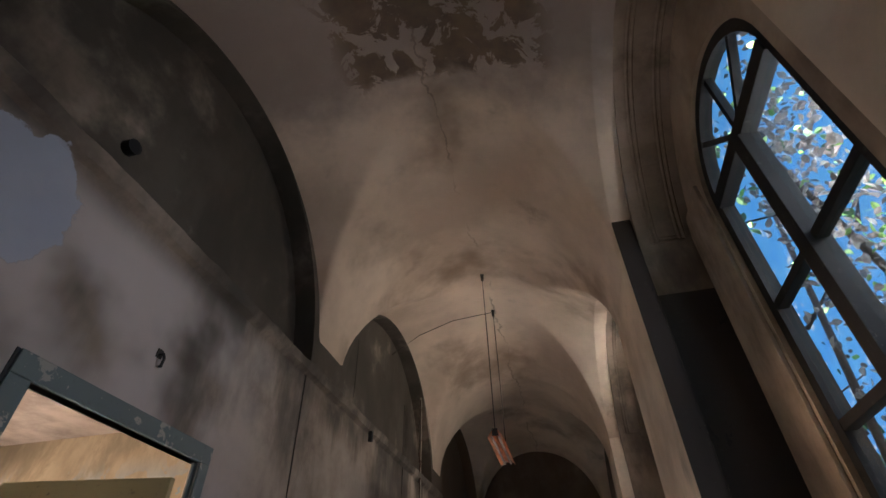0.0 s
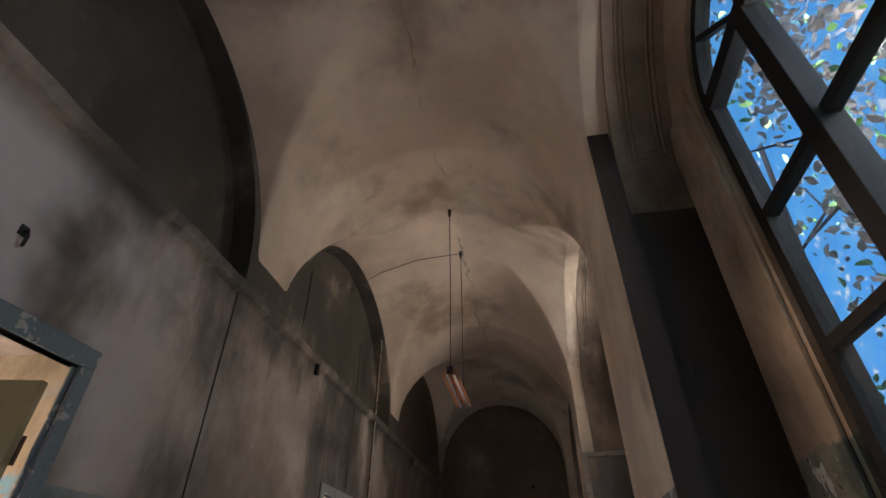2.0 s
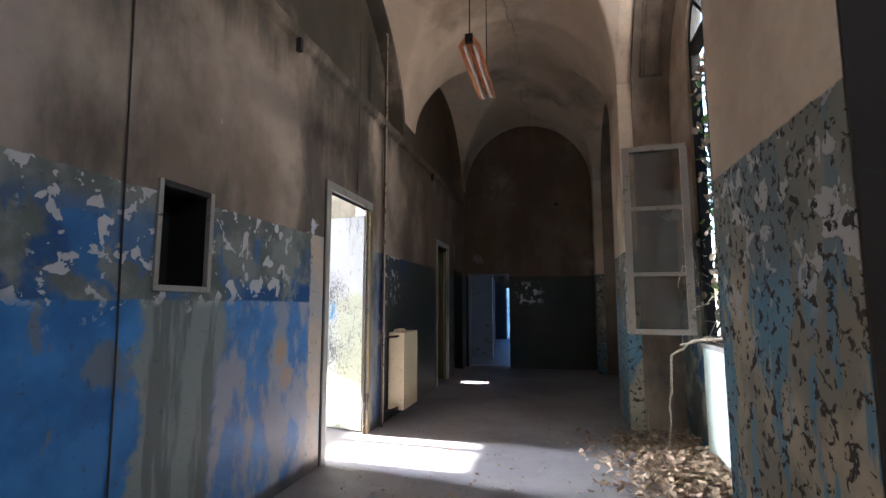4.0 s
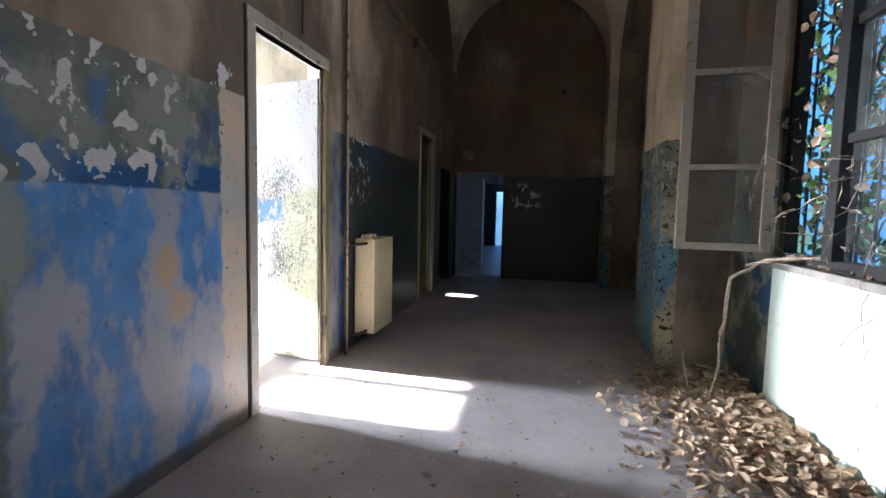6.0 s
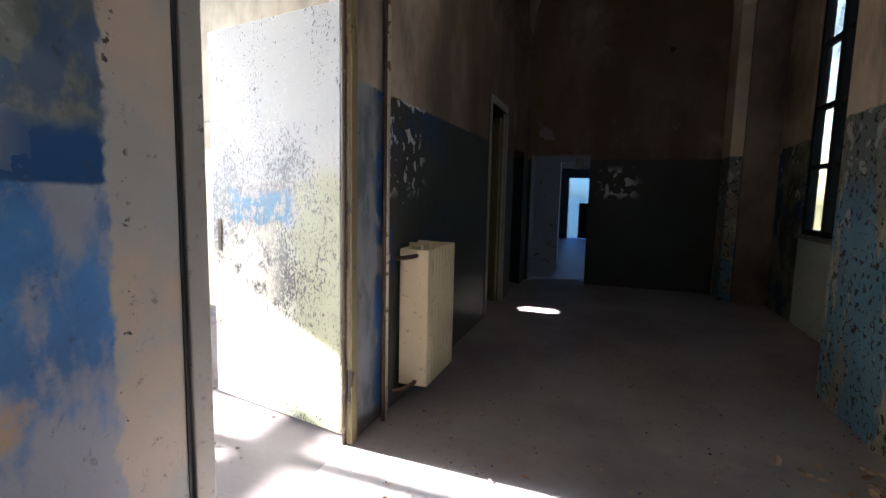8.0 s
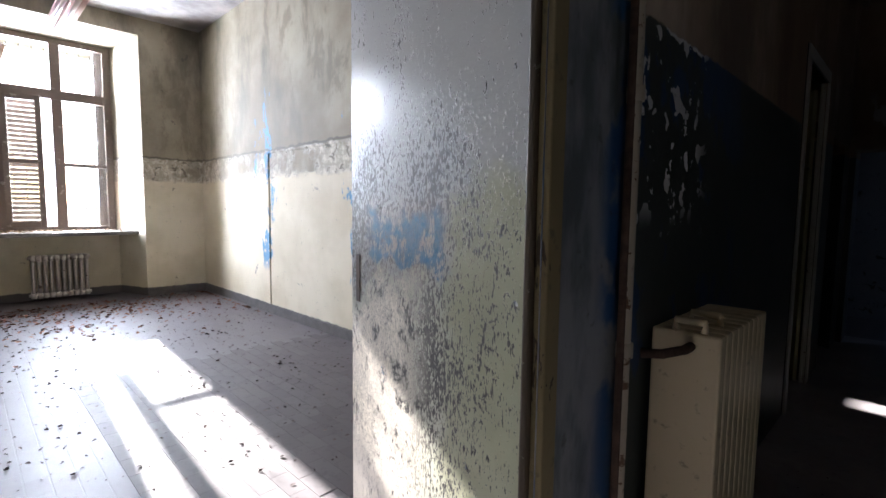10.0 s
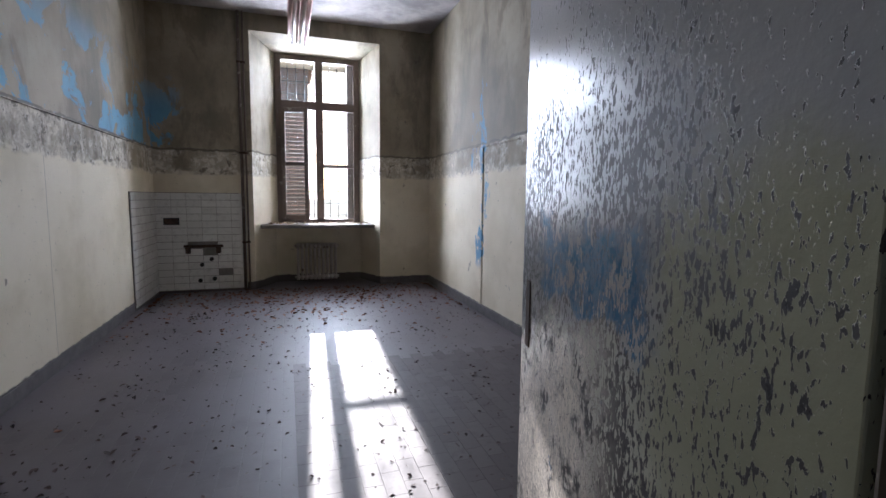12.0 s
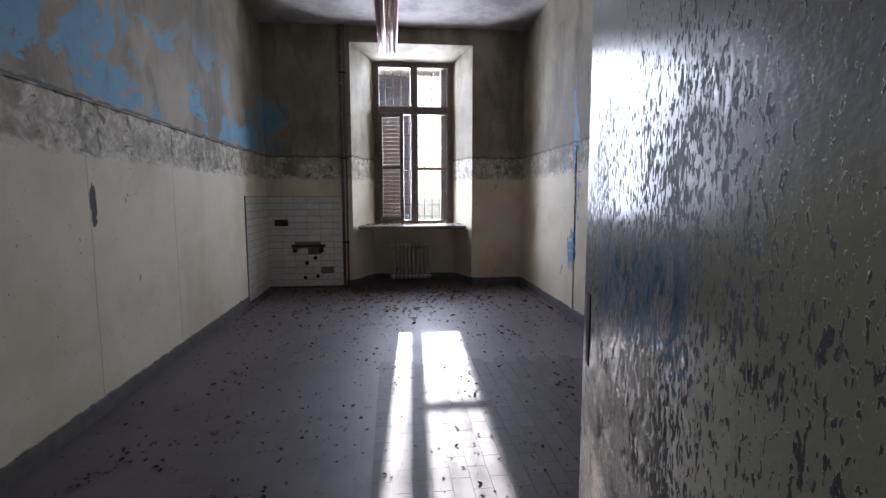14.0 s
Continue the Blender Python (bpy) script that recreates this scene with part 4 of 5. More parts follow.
def door_leaf(name, hinge, length, height, turn, material, label, knob=True, lap=0.0):
    """A flush leaf; at turn 0 it points to +y from the hinge."""
    ob = thing(name, hinge[0], hinge[1], 0.012, label, "door", turn=turn)
    block("panel", ob, material, -0.021, 0.021, lap, length, 0.0, height, bevel=0.003)
    for z in (0.25, 1.2, height - 0.3):
        bm = bmesh.new()
        tube(bm, [(0.024, -0.008, z - 0.06), (0.024, -0.008, z + 0.06)], 0.009, 8)
        part("hinge", bm, M_RUST, ob)
    if knob:
        block("lock_plate", ob, M_RUST, -0.024, 0.024, length - 0.09, length - 0.05, 0.95, 1.15, bevel=0.002)
    return ob


door_frame("door_frame", DOORS[0][0], DOORS[0][1], DOORS[0][2], M_TEAL, "teal grey painted door frame, chipped", 0.10)
door_frame("door_frame", DOORS[1][0], DOORS[1][1], DOORS[1][2], M_GREYFRAME, "grey painted door frame with a worn ochre jamb", jamb=M_OCHREJAMB)
door_frame("door_frame", DOORS[2][0], DOORS[2][1], DOORS[2][2], M_GREYFRAME, "dusty olive grey door frame")
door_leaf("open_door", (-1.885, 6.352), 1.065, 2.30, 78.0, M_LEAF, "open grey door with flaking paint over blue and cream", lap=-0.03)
door_leaf("olive_door", (LEFT - 0.09, 2.15), 0.96, 2.32, 101.0, M_OLIVE, "olive green door standing open into the side room")
door_leaf("recess_door", (LEFT - 0.06, 10.03), 0.78, 2.28, 66.0, M_OLIVE, "dusty olive door folded back into a dark room", False)

# ---- hatch ----
hatch = thing("wall_hatch", LEFT, HATCH[0], HATCH[2], "open black metal box let into the wall", "wall box")
hw, hh = HATCH[1] - HATCH[0], HATCH[3] - HATCH[2]
block("back_plate", hatch, M_BLACK, -0.29, -0.27, 0.004, hw - 0.004, 0.004, hh - 0.004)
for nm, y0, y1, z0, z1 in (("lining", 0.001, 0.011, 0.011, hh - 0.011), ("lining", hw - 0.011, hw - 0.001, 0.011, hh - 0.011), ("lining", 0.001, hw - 0.001, 0.001, 0.011), ("lining", 0.001, hw - 0.001, hh - 0.011, hh - 0.001)):
    block(nm, hatch, M_BLACK, -0.27, -0.021, y0, y1, z0, z1, bevel=0)
for nm, y0, y1, z0, z1 in (("side", -0.02, 0.012, -0.02, hh + 0.02), ("side", hw - 0.012, hw + 0.02, -0.02, hh + 0.02), ("top", 0.012, hw - 0.012, hh - 0.012, hh + 0.02), ("bottom", 0.012, hw - 0.012, -0.02, 0.012)):
    block(nm, hatch, M_GREYFRAME if nm != "top" else M_BLACK, -0.02, 0.014, y0, y1, z0, z1)

# ---- radiators ----
def radiator(name, x, y, z, turn, sections, pitch, height, depth, material, label):
    """Column radiator; its length runs along local y."""
    ob = thing(name, x, y, z, label, "radiator", turn=turn)
    bm = bmesh.new()
    for k in range(1):
        for dx in (-depth * 0.34, 0.0, depth * 0.34):
            tube(bm, [(dx, pitch / 2, 0.03), (dx, pitch / 2, height - 0.03)], pitch * 0.30, 8)
        for zz in (0.035, height - 0.035):
            box(bm, -depth / 2, depth / 2, pitch * 0.12, pitch * 0.88, zz - 0.035, zz + 0.035)
    data = mesh_of("section", bm, material, True)
    for k in range(sections):
        s = new("section", data)
        s.parent, s.location = ob, (0, k * pitch, 0)
    for zz in (0.035, height - 0.035):
        bm = bmesh.new()
        tube(bm, [(0, -0.02, zz), (0, sections * pitch + 0.02, zz)], 0.022, 10)
        part("header", bm, material, ob, smooth=True)
    return ob


# cream plate radiator in the corridor, seen end on
rad = thing("plate_radiator", -1.63, 6.84, 0.13, "cream enamelled radiator with rusty valves, hung on the wall", "radiator")
bm = bmesh.new()
box(bm, -0.115, 0.08, 0.002, 0.056, 0.0, 0.88)
plate = mesh_of("section", bm, M_CREAM, bevel=0.008)
for k in range(9):
    s = new("section", plate)
    s.parent, s.location = rad, (0, k * 0.06, 0)
for zz in (0.84, 0.03):
    bm = bmesh.new()
    tube(bm, [(0.0, 0.0, zz), (0.0, -0.05, zz), (-0.03, -0.14, zz), (-0.075, -0.17, zz)], 0.014, 8)
    part("inlet", bm, M_RUST, rad, "rusty inlet pipe", True)
for yy in (0.02, 0.16):
    bm = bmesh.new()
    tube(bm, [(-0.05, yy, 0.88), (-0.05, yy, 0.91), (0.03, yy, 0.91), (0.03, yy, 0.88)], 0.012, 8)
    part("bracket", bm, M_CREAM, rad, smooth=True)

riser = thing("heating_pipe", LEFT + 0.035, 6.63, 0.0, "painted heating pipe up the corridor wall", "pipe")
bm = bmesh.new()
tube(bm, [(0, 0, 0.0), (0, 0, 1.5), (0.004, -0.01, 3.0), (0, 0, 4.6)], 0.017, 10)
part("pipe", bm, M_PIPE, riser, smooth=True)
bm = bmesh.new()
tube(bm, [(0.012, -0.05, 0.0), (0.01, -0.05, 2.2), (0.012, -0.055, 4.55)], 0.011, 8)
part("pipe", bm, M_RUST, riser, "thin rusty pipe", True)
for zz in (0.98, 1.67, 2.7):
    bm = bmesh.new()
    tube(bm, [(0, 0, zz - 0.02), (0, 0, zz + 0.02)], 0.024, 10)
    part("collar", bm, M_PIPE, riser, smooth=True)

# wall cable
cable = thing("wall_cable", LEFT + 0.008, 3.2, 0.0, "thin dark cable run down the corridor wall", "cable")
bm = bmesh.new()
tube(bm, [(0, 0.06, 0.0), (0, 0.045, 1.0), (0, 0.02, 2.0), (0, -0.01, 3.2), (0, -0.02, 3.4)], 0.0045, 6)
part("cable", bm, M_CABLE, cable, smooth=True)

# ---- fluorescent lamps ----
def lamp(name, x, y, z, length, turn, body, label, drop, gap):
    ob = thing(name, x, y, z, label, "lamp", turn=turn)
    bm = bmesh.new()
    prof = [(-0.085, -0.02), (-0.05, 0.03), (-0.022, 0.06), (0.022, 0.06), (0.05, 0.03), (0.085, -0.02), (0.078, -0.022), (0.045, 0.02), (0.012, 0.03), (0.0, 0.0), (-0.012, 0.03), (-0.045, 0.02), (-0.078, -0.022)]
    prism(bm, [(px, 0, pz) for px, pz in prof], (0, length, 0))
    part("reflector", bm, body, ob)
    for dx in (-0.036, 0.036):
        bm = bmesh.new()
        tube(bm, [(dx, 0.03, -0.012), (dx, length - 0.03, -0.012)], 0.014, 10)
        part("tube", bm, M_TUBE, ob, "unlit fluorescent tube", True)
    block("end_cap", ob, M_BLACK, -0.03, 0.03, -0.012, 0.02, 0.0, 0.07)
    for yy, dd in gap:
        bm = bmesh.new()
        tube(bm, [(0, yy, 0.06), (0.003, yy, 0.06 + dd * 0.5), (0, yy, 0.06 + dd)], 0.006, 6)
        part("suspension_cable", bm, M_CABLE, ob, smooth=True)
        bm = bmesh.new()
        tube(bm, [(0, yy, 0.06 + dd - 0.10), (0, yy, 0.06 + dd - 0.05), (0, yy, 0.06 + dd)], 0.016, 8, 1.6)
        part("ceiling_hook", bm, M_CABLE, ob, smooth=True)
    return ob


lamp("hanging_lamp", -0.40, 4.80, 3.30, 1.0, 0.0, M_COPPER, "orange reflector fluorescent lamp hung on two long cables", 2.0, ((0.03, 2.05), (0.93, 2.05)))
lamp("room_lamp", -5.05, 5.98, 2.78, 1.28, 90.0, M_COPPER2, "pinkish metal fluorescent lamp hung in the room", 1.1, ((0.1, 1.15), (1.15, 1.15)))


# ---- arched corridor windows ----
def arched_window(w, fan=True, open_leaf=False, label="arched window with dark wooden bars and grimy panes"):
    ob = tagged(new("window_" + str(WINDOWS.index(w) + 1)), label, "window", "", "structure")
    ob.matrix_world = pose(PANE + 0.06, w, 0)
    H, S0, S1 = WIN_HALF, WIN_SILL, WIN_SPRING
    bm = bmesh.new()
    box(bm, -0.03, 0.05, -H, -H + 0.07, S0, S1)
    box(bm, -0.03, 0.05, H - 0.07, H, S0, S1)
    box(bm, -0.03, 0.05, -H, H, S0, S0 + 0.06)
    n = 20
    for k in range(n):
        a0, a1 = math.pi * k / n, math.pi * (k + 1) / n
        prism(bm, [(-0.03, H * math.cos(a0), S1 + H * math.sin(a0)), (-0.03, H * math.cos(a1), S1 + H * math.sin(a1)), (-0.03, (H - 0.07) * math.cos(a1), S1 + (H - 0.07) * math.sin(a1)), (-0.03, (H - 0.07) * math.cos(a0), S1 + (H - 0.07) * math.sin(a0))], (0.08, 0, 0))
    part("frame", bm, M_DARKWOOD, ob)
    block("transom", ob, M_DARKWOOD, -0.045, 0.045, -H + 0.07, H - 0.07, S1 - 0.05, S1 + 0.05)
    block("post", ob, M_DARKWOOD, -0.06, 0.045, -0.05, 0.05, S0 + 0.06, S1 - 0.05)
    for side in (-1, 1):
        if open_leaf and side > 0:
            continue
        for z in (1.72, 2.33, 2.98):
            y0, y1 = sorted((side * 0.05, side * (H - 0.07)))
            block("glazing_bar", ob, M_DARKWOOD, -0.03, 0.03, y0, y1, z - 0.025, z + 0.025)
        zs = (S0 + 0.06, 1.72, 2.33, 2.98, S1 - 0.05)
        for z0, z1 in zip(zs, zs[1:]):
            y0, y1 = sorted((side * 0.05, side * (H - 0.07)))
            p = block("pane", ob, M_MILKY if w > 8 else M_GLASS, -0.002, 0.002, y0, y1, z0, z1, bevel=0)
            p.visible_shadow = w > 8
    for ang in (45, 90, 135):
        a = radians(ang)
        bm = bmesh.new()
        way = Vector((0, math.cos(a), math.sin(a)))
        off = Vector((0, -math.sin(a), math.cos(a))) * 0.018
        p0, p1 = Vector((-0.02, 0, S1)) + way * 0.05, Vector((-0.02, 0, S1)) + way * (H - 0.06)
        prism(bm, [p0 - off, p1 - off, p1 + off, p0 + off], (0.045, 0, 0))
        part("glazing_bar", bm, M_DARKWOOD, ob)
    bm = bmesh.new()
    pts = [(0, (H - 0.06) * math.cos(math.pi * k / n), S1 + (H - 0.06) * math.sin(math.pi * k / n)) for k in range(n + 1)]
    prism(bm, pts, (0.003, 0, 0))
    p = part("pane", bm, M_GLASS, ob)
    p.visible_shadow = False
    return ob


for k, w in enumerate(WINDOWS):
    arched_window(w, open_leaf=(k == 1))


# open casement of the second window
def casement(hinge, turn, width, z0, z1, bars, label):
    ob = thing("open_casement", hinge[0], hinge[1], z0, label, "window casement", turn=turn)
    h = z1 - z0
    s = 0.065
    block("stile", ob, M_CASEMENT, -0.02, 0.02, 0, s, 0, h)
    block("stile", ob, M_CASEMENT, -0.02, 0.02, width - s, width, 0, h)
    block("bottom_rail", ob, M_CASEMENT, -0.02, 0.02, s, width - s, 0, 0.05)
    block("top_rail", ob, M_CASEMENT, -0.02, 0.02, s, width - s, h - 0.05, h)
    zs = [0.05] + [b - z0 for b in bars] + [h - 0.05]
    for b in bars:
        block("glazing_bar", ob, M_CASEMENT, -0.018, 0.018, s, width - s, b - z0 - 0.018, b - z0 + 0.018)
    for a, b in zip(zs, zs[1:]):
        block("pane", ob, M_MILKY, -0.002, 0.002, s, width - s, a, b, bevel=0)
    return ob


casement((1.42, 6.26), 86.0, 0.58, 1.06, 2.86, (1.62, 2.25), "open pale casement with grimy panes and wood bare in places")


# ---- room window ----
def room_window():
    ob = tagged(new("window_4"), "tall brown wooden room window with transom, one leaf ajar", "window", "", "structure")
    ob.matrix_world = pose(GLASS, 0, 0)
    y0, y1, z0, z1 = GA, GB, GS, GT
    bm = bmesh.new()
    box(bm, -0.05, 0.04, y0, y0 + 0.09, z0, z1)
    box(bm, -0.05, 0.04, y1 - 0.09, y1, z0, z1)
    # outer stile added to narrow the sun patch on the room floor
    box(bm, -0.10, -0.05, y1 - 0.19, y1, z0, z1)
    box(bm, -0.05, 0.04, y0 + 0.09, y1 - 0.09, z1 - 0.08, z1)
    box(bm, -0.05, 0.04, y0 + 0.09, y1 - 0.09, z0, z0 + 0.06)
    part("frame", bm, M_BROWNWOOD, ob)
    block("transom", ob, M_BROWNWOOD, -0.05, 0.05, y0 + 0.09, y1 - 0.09, 2.80, 2.93)
    block("post", ob, M_BROWNWOOD, -0.05, 0.04, 6.335, 6.455, z0 + 0.06, z1 - 0.08)
    block("glazing_bar", ob, M_BROWNWOOD, -0.03, 0.03, 6.455, y1 - 0.09, 1.88, 1.93)
    for a, b, c, d in ((6.455, y1 - 0.09, z0 + 0.06, 1.88), (6.455, y1 - 0.09, 1.93, 2.80), (6.455, y1 - 0.09, 2.93, z1 - 0.08), (y0 + 0.09, 6.335, 2.93, z1 - 0.08)):
        p = block("pane", ob, M_CLEAR, -0.002, 0.002, a, b, c, d, bevel=0)
        p.visible_shadow = False
    return ob


room_window()
leaf = thing("window_leaf", GLASS + 0.05, GA + 0.08, GS + 0.06, "brown window leaf standing ajar", "window casement", turn=-14.0)
LW, LH = 0.42, 1.78
block("stile", leaf, M_BROWNWOOD, -0.02, 0.02, 0, 0.06, 0, LH)
block("stile", leaf, M_BROWNWOOD, -0.02, 0.02, LW - 0.06, LW, 0, LH)
block("rail", leaf, M_BROWNWOOD, -0.02, 0.02, 0.06, LW - 0.06, 0, 0.07)
block("rail", leaf, M_BROWNWOOD, -0.02, 0.02, 0.06, LW - 0.06, LH - 0.07, LH)
block("rail", leaf, M_BROWNWOOD, -0.02, 0.02, 0.06, LW - 0.06, 0.86, 0.91)
for a, b in ((0.07, 0.86), (0.91, LH - 0.07)):
    p = block("pane", leaf, M_CLEAR, -0.002, 0.002, 0.06, LW - 0.06, a, b, bevel=0)
    p.visible_shadow = False

# sill, radiator under it
bm = bmesh.new()
box(bm, GLASS + 0.06, ROOM_END + 0.08, GA - 0.24, GB + 0.14, GS - 0.05, GS)
structure("window_sill", bm, M_SILL, "stone window sill littered with leaves", bevel=0.006)
radiator("column_radiator", GLASS + 0.24, 5.98, 0.06, 0.0, 10, 0.066, 0.58, 0.16, M_RUSTRAD, "pale brownish column radiator under the window sill")

# window grille outside the room window
grille = thing("window_grille", GLASS - 0.22, GA, GS, "dark iron bars outside the room window", "grille")
for k in range(10):
    bm = bmesh.new()
    y = 0.06 + k * 0.133
    tube(bm, [(0, y, 0.0), (0, y, 2.67)], 0.007, 6)
    part("bar", bm, M_BLACK, grille)
for k in range(13):
    bm = bmesh.new()
    z = 0.12 + k * 0.2
    tube(bm, [(0, 0.0, z), (0, 1.32, z)], 0.006, 6)
    part("bar", bm, M_BLACK, grille)

# lights of the openings
opening_light("room_window_light", (GLASS - 0.4, 6.38, 2.4), (GLASS + 3, 6.38, 1.6), 1.2, 2.5, 190.0, (0.86, 0.92, 1.0))
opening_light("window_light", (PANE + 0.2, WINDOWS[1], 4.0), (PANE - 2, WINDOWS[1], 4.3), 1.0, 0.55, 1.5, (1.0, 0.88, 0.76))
opening_light("near_window_light", (2.3, 1.5, 3.35), (LEFT, 1.1, 2.7), 0.6, 0.6, 1.0, (0.95, 0.96, 1.0))
opening_light("side_window_light", (-7.12, 1.45, 2.0), (-4, 1.45, 1.9), 0.48, 0.78, 9.0, (1.0, 0.72, 0.50))
opening_light("far_door_light", (-1.42, 20.35, 0.98), (-1.42, 18, 0.9), 0.66, 1.85, 0.5, (0.45, 0.68, 1.0))
for y in (13.07, 15.40):
    opening_light("slit_window_light", (1.55, y, 1.2), (-1.4, y, 0.2), 0.3, 1.3, 0.8, (0.62, 0.78, 1.0))


# ---- tiled corner of the room ----
TROW, TWID = 0.1, 0.2
bm = bmesh.new()
box(bm, ROOM_END + 0.001, ROOM_END + 0.012, ROOM_S, 5.19, 0.03, 1.44)
box(bm, -8.15, ROOM_END + 0.012, ROOM_S + 0.001, ROOM_S + 0.012, 0.03, 1.44)
tiled = structure("trim_tiles", bm, M_GROUT, "white glazed wall tiles round a removed basin")
bm = bmesh.new()
box(bm, 0, 0.008, 0.002, TWID - 0.002, 0.003, TROW - 0.003)
tile_mesh = mesh_of("tile", bm, M_TILE, bevel=0.001)
GONE = {(2, 6), (3, 6), (3, 5), (4, 2)}
for row in range(14):
    for col in range(6):
        if (col, row) in GONE:
            continue
        t = new("tile", tile_mesh)
        t.parent, t.location = tiled, (ROOM_END + 0.012, ROOM_S + 0.012 + col * 0.196, 0.035 + row * TROW)
        t.scale = (1, 0.98, 1)
    for col in range(6):
        t = new("tile", tile_mesh)
        t.parent, t.location, t.rotation_euler = tiled, (ROOM_END + 0.02 + (col + 1) * 0.186, ROOM_S + 0.012, 0.035 + row * TROW), (0, 0, radians(90))
        t.scale = (1, 0.93, 1)

ob = thing("socket_box", ROOM_END + 0.02, 4.30, 1.03, "dark electrical socket box on the tiles", "socket")
block("plate", ob, M_BLACK, 0.0, 0.018, -0.10, 0.10, -0.05, 0.05)
block("rim", ob, M_RUST, 0.018, 0.022, -0.085, 0.085, -0.036, 0.036)
ob = thing("basin_bracket", ROOM_END + 0.02, 4.70, 0.62, "rusty wall bracket of a removed basin", "bracket")
block("plate", ob, M_RUST, 0.0, 0.01, -0.26, 0.26, 0.03, 0.07)
for yy in (-0.2, 0.2):
    block("arm", ob, M_RUST, 0.0, 0.07, yy - 0.03, yy + 0.03, -0.05, 0.04)
# black discs stand for the dark holes below the bracket
for yy, zz in ((-0.03, -0.22), (0.1, -0.14), (0.13, -0.43), (-0.06, -0.45)):
    bm = bmesh.new()
    tube(bm, [(0.0, yy, zz), (0.016, yy, zz)], 0.03, 12)
    part("hole_disc", bm, M_BLACK, ob)

ob = thing("room_pipe", ROOM_END + 0.03, 5.25, 0.0, "pair of brown pipes up the window wall", "pipe")
for yy, r in ((0.0, 0.022), (0.06, 0.013)):
    bm = bmesh.new()
    tube(bm, [(0, yy, 0), (0, yy, 2.0), (0.004, yy, ROOM_TOP)], r, 10)
    part("pipe", bm, M_BROWNWOOD, ob, smooth=True)
for zz in (0.72, 2.02, 3.3):
    block("clamp", ob, M_RUST, -0.03, 0.03, -0.03, 0.085, zz - 0.012, zz + 0.012)

for nm, x0, x1, y0, y1 in (("baseboard", -8.1, OUT - 0.05, ROOM_S, ROOM_S + 0.018), ("baseboard", ROOM_END, OUT - 0.05, ROOM_N - 0.018, ROOM_N), ("baseboard", ROOM_END, ROOM_END + 0.018, WB, ROOM_N - 0.018)):
    bm = bmesh.new()
    box(bm, x0, x1, y0, y1, 0, 0.11)
    structure(nm, bm, make_plain("baseboard", (0.13, 0.12, 0.12), 0.7), "dark painted room baseboard", bevel=0.004)

# narrow frame strips on the north wall where a cupboard was torn out
bm = bmesh.new()
box(bm, -7.03, -6.985, ROOM_N - 0.012, ROOM_N, 0.11, 2.02)
box(bm, -6.985, -3.9, ROOM_N - 0.010, ROOM_N, 2.00, 2.03)
structure("trim_north", bm, M_ROOM, "plaster ridge left by a removed cupboard")
bm = bmesh.new()
box(bm, -9.30, -2.2, ROOM_S, ROOM_S + 0.016, 2.03, 2.06)
structure("trim_south", bm, M_ROOM, "thin plaster rail along the room wall")

# ---- soffit mouldings of the window bays ----
for c, h in BAYS:
    for x0 in (1.17, 1.40):
        bm = bmesh.new()
        for off in (0.0, 0.035):
            pts = []
            for k in range(37):
                a = radians(18 + 144 * k / 36)
                pts.append((x0 + off * (1 if x0 < 1.25 else -1), c + (h - 0.004) * math.cos(a), SPRING + (RISE - 0.004) * math.sin(a)))
            tube(bm, pts, 0.013, 6)
        structure("trim_soffit", bm, M_ARCH, "double plaster bead round a window bay", True)
    bm = bmesh.new()
    for s in (18, 162):
        a = radians(s)
        p = (c + (h - 0.004) * math.cos(a), SPRING + (RISE - 0.004) * math.sin(a))
        for dz in (0.0, 0.035):
            tube(bm, [(1.17 + dz, p[0], p[1] + dz), (1.40 - dz, p[0], p[1] + dz)], 0.013, 6)
    structure("trim_soffit", bm, M_ARCH, "bead closing a soffit panel", True)

# sills of the corridor windows
for w in WINDOWS:
    bm = bmesh.new()
    box(bm, PANE - 0.03, PANE + 0.18, w - WIN_HALF - 0.02, w + WIN_HALF + 0.02, WIN_SILL - 0.045, WIN_SILL)
    structure("window_sill", bm, M_SILL, "weathered stone sill of a corridor window", bevel=0.006)

# ---- small corridor fittings ----
ob = thing("wall_hook", LEFT, 1.65, 2.79, "small dark iron hook in the plaster", "hook")
bm = bmesh.new()
tube(bm, [(0.0, 0, 0.03), (0.03, 0, 0.03), (0.045, 0.0, 0.0), (0.03, 0.01, -0.04), (0.012, 0.02, -0.03)], 0.008, 7)
part("hook", bm, M_BLACK, ob, smooth=True)
block("plate", ob, M_BLACK, 0, 0.006, -0.02, 0.02, 0.01, 0.06, bevel=0.001)
# raised black stub stands for a dark hole in the plaster
ob = thing("hole_stub", LEFT, 0.94, 3.71, "short black stub in place of a hole in the wall", "pipe")
bm = bmesh.new()
tube(bm, [(-0.02, 0, 0), (0.035, 0, 0)], 0.045, 12)
part("stub", bm, M_BLACK, ob)
ob = thing("signal_box", -0.98, BACK + 0.002, 1.86, "pale little box over the low doorway", "box")
block("case", ob, M_CASEMENT, -0.07, 0.07, -0.06, 0.0, -0.09, 0.09)
block("lid", ob, M_SILL, -0.06, 0.06, -0.068, -0.06, -0.08, 0.08)
ob = thing("ceiling_wire", LEFT, 5.30, 4.72, "slack wire strung across the vault", "cable")
bm = bmesh.new()
tube(bm, [(0.0, 0, -0.05), (0.35, 0.12, 0.26), (0.8, 0.28, 0.52), (1.37, 0.43, 0.66)], 0.006, 5)
part("wire", bm, M_CABLE, ob, smooth=True)
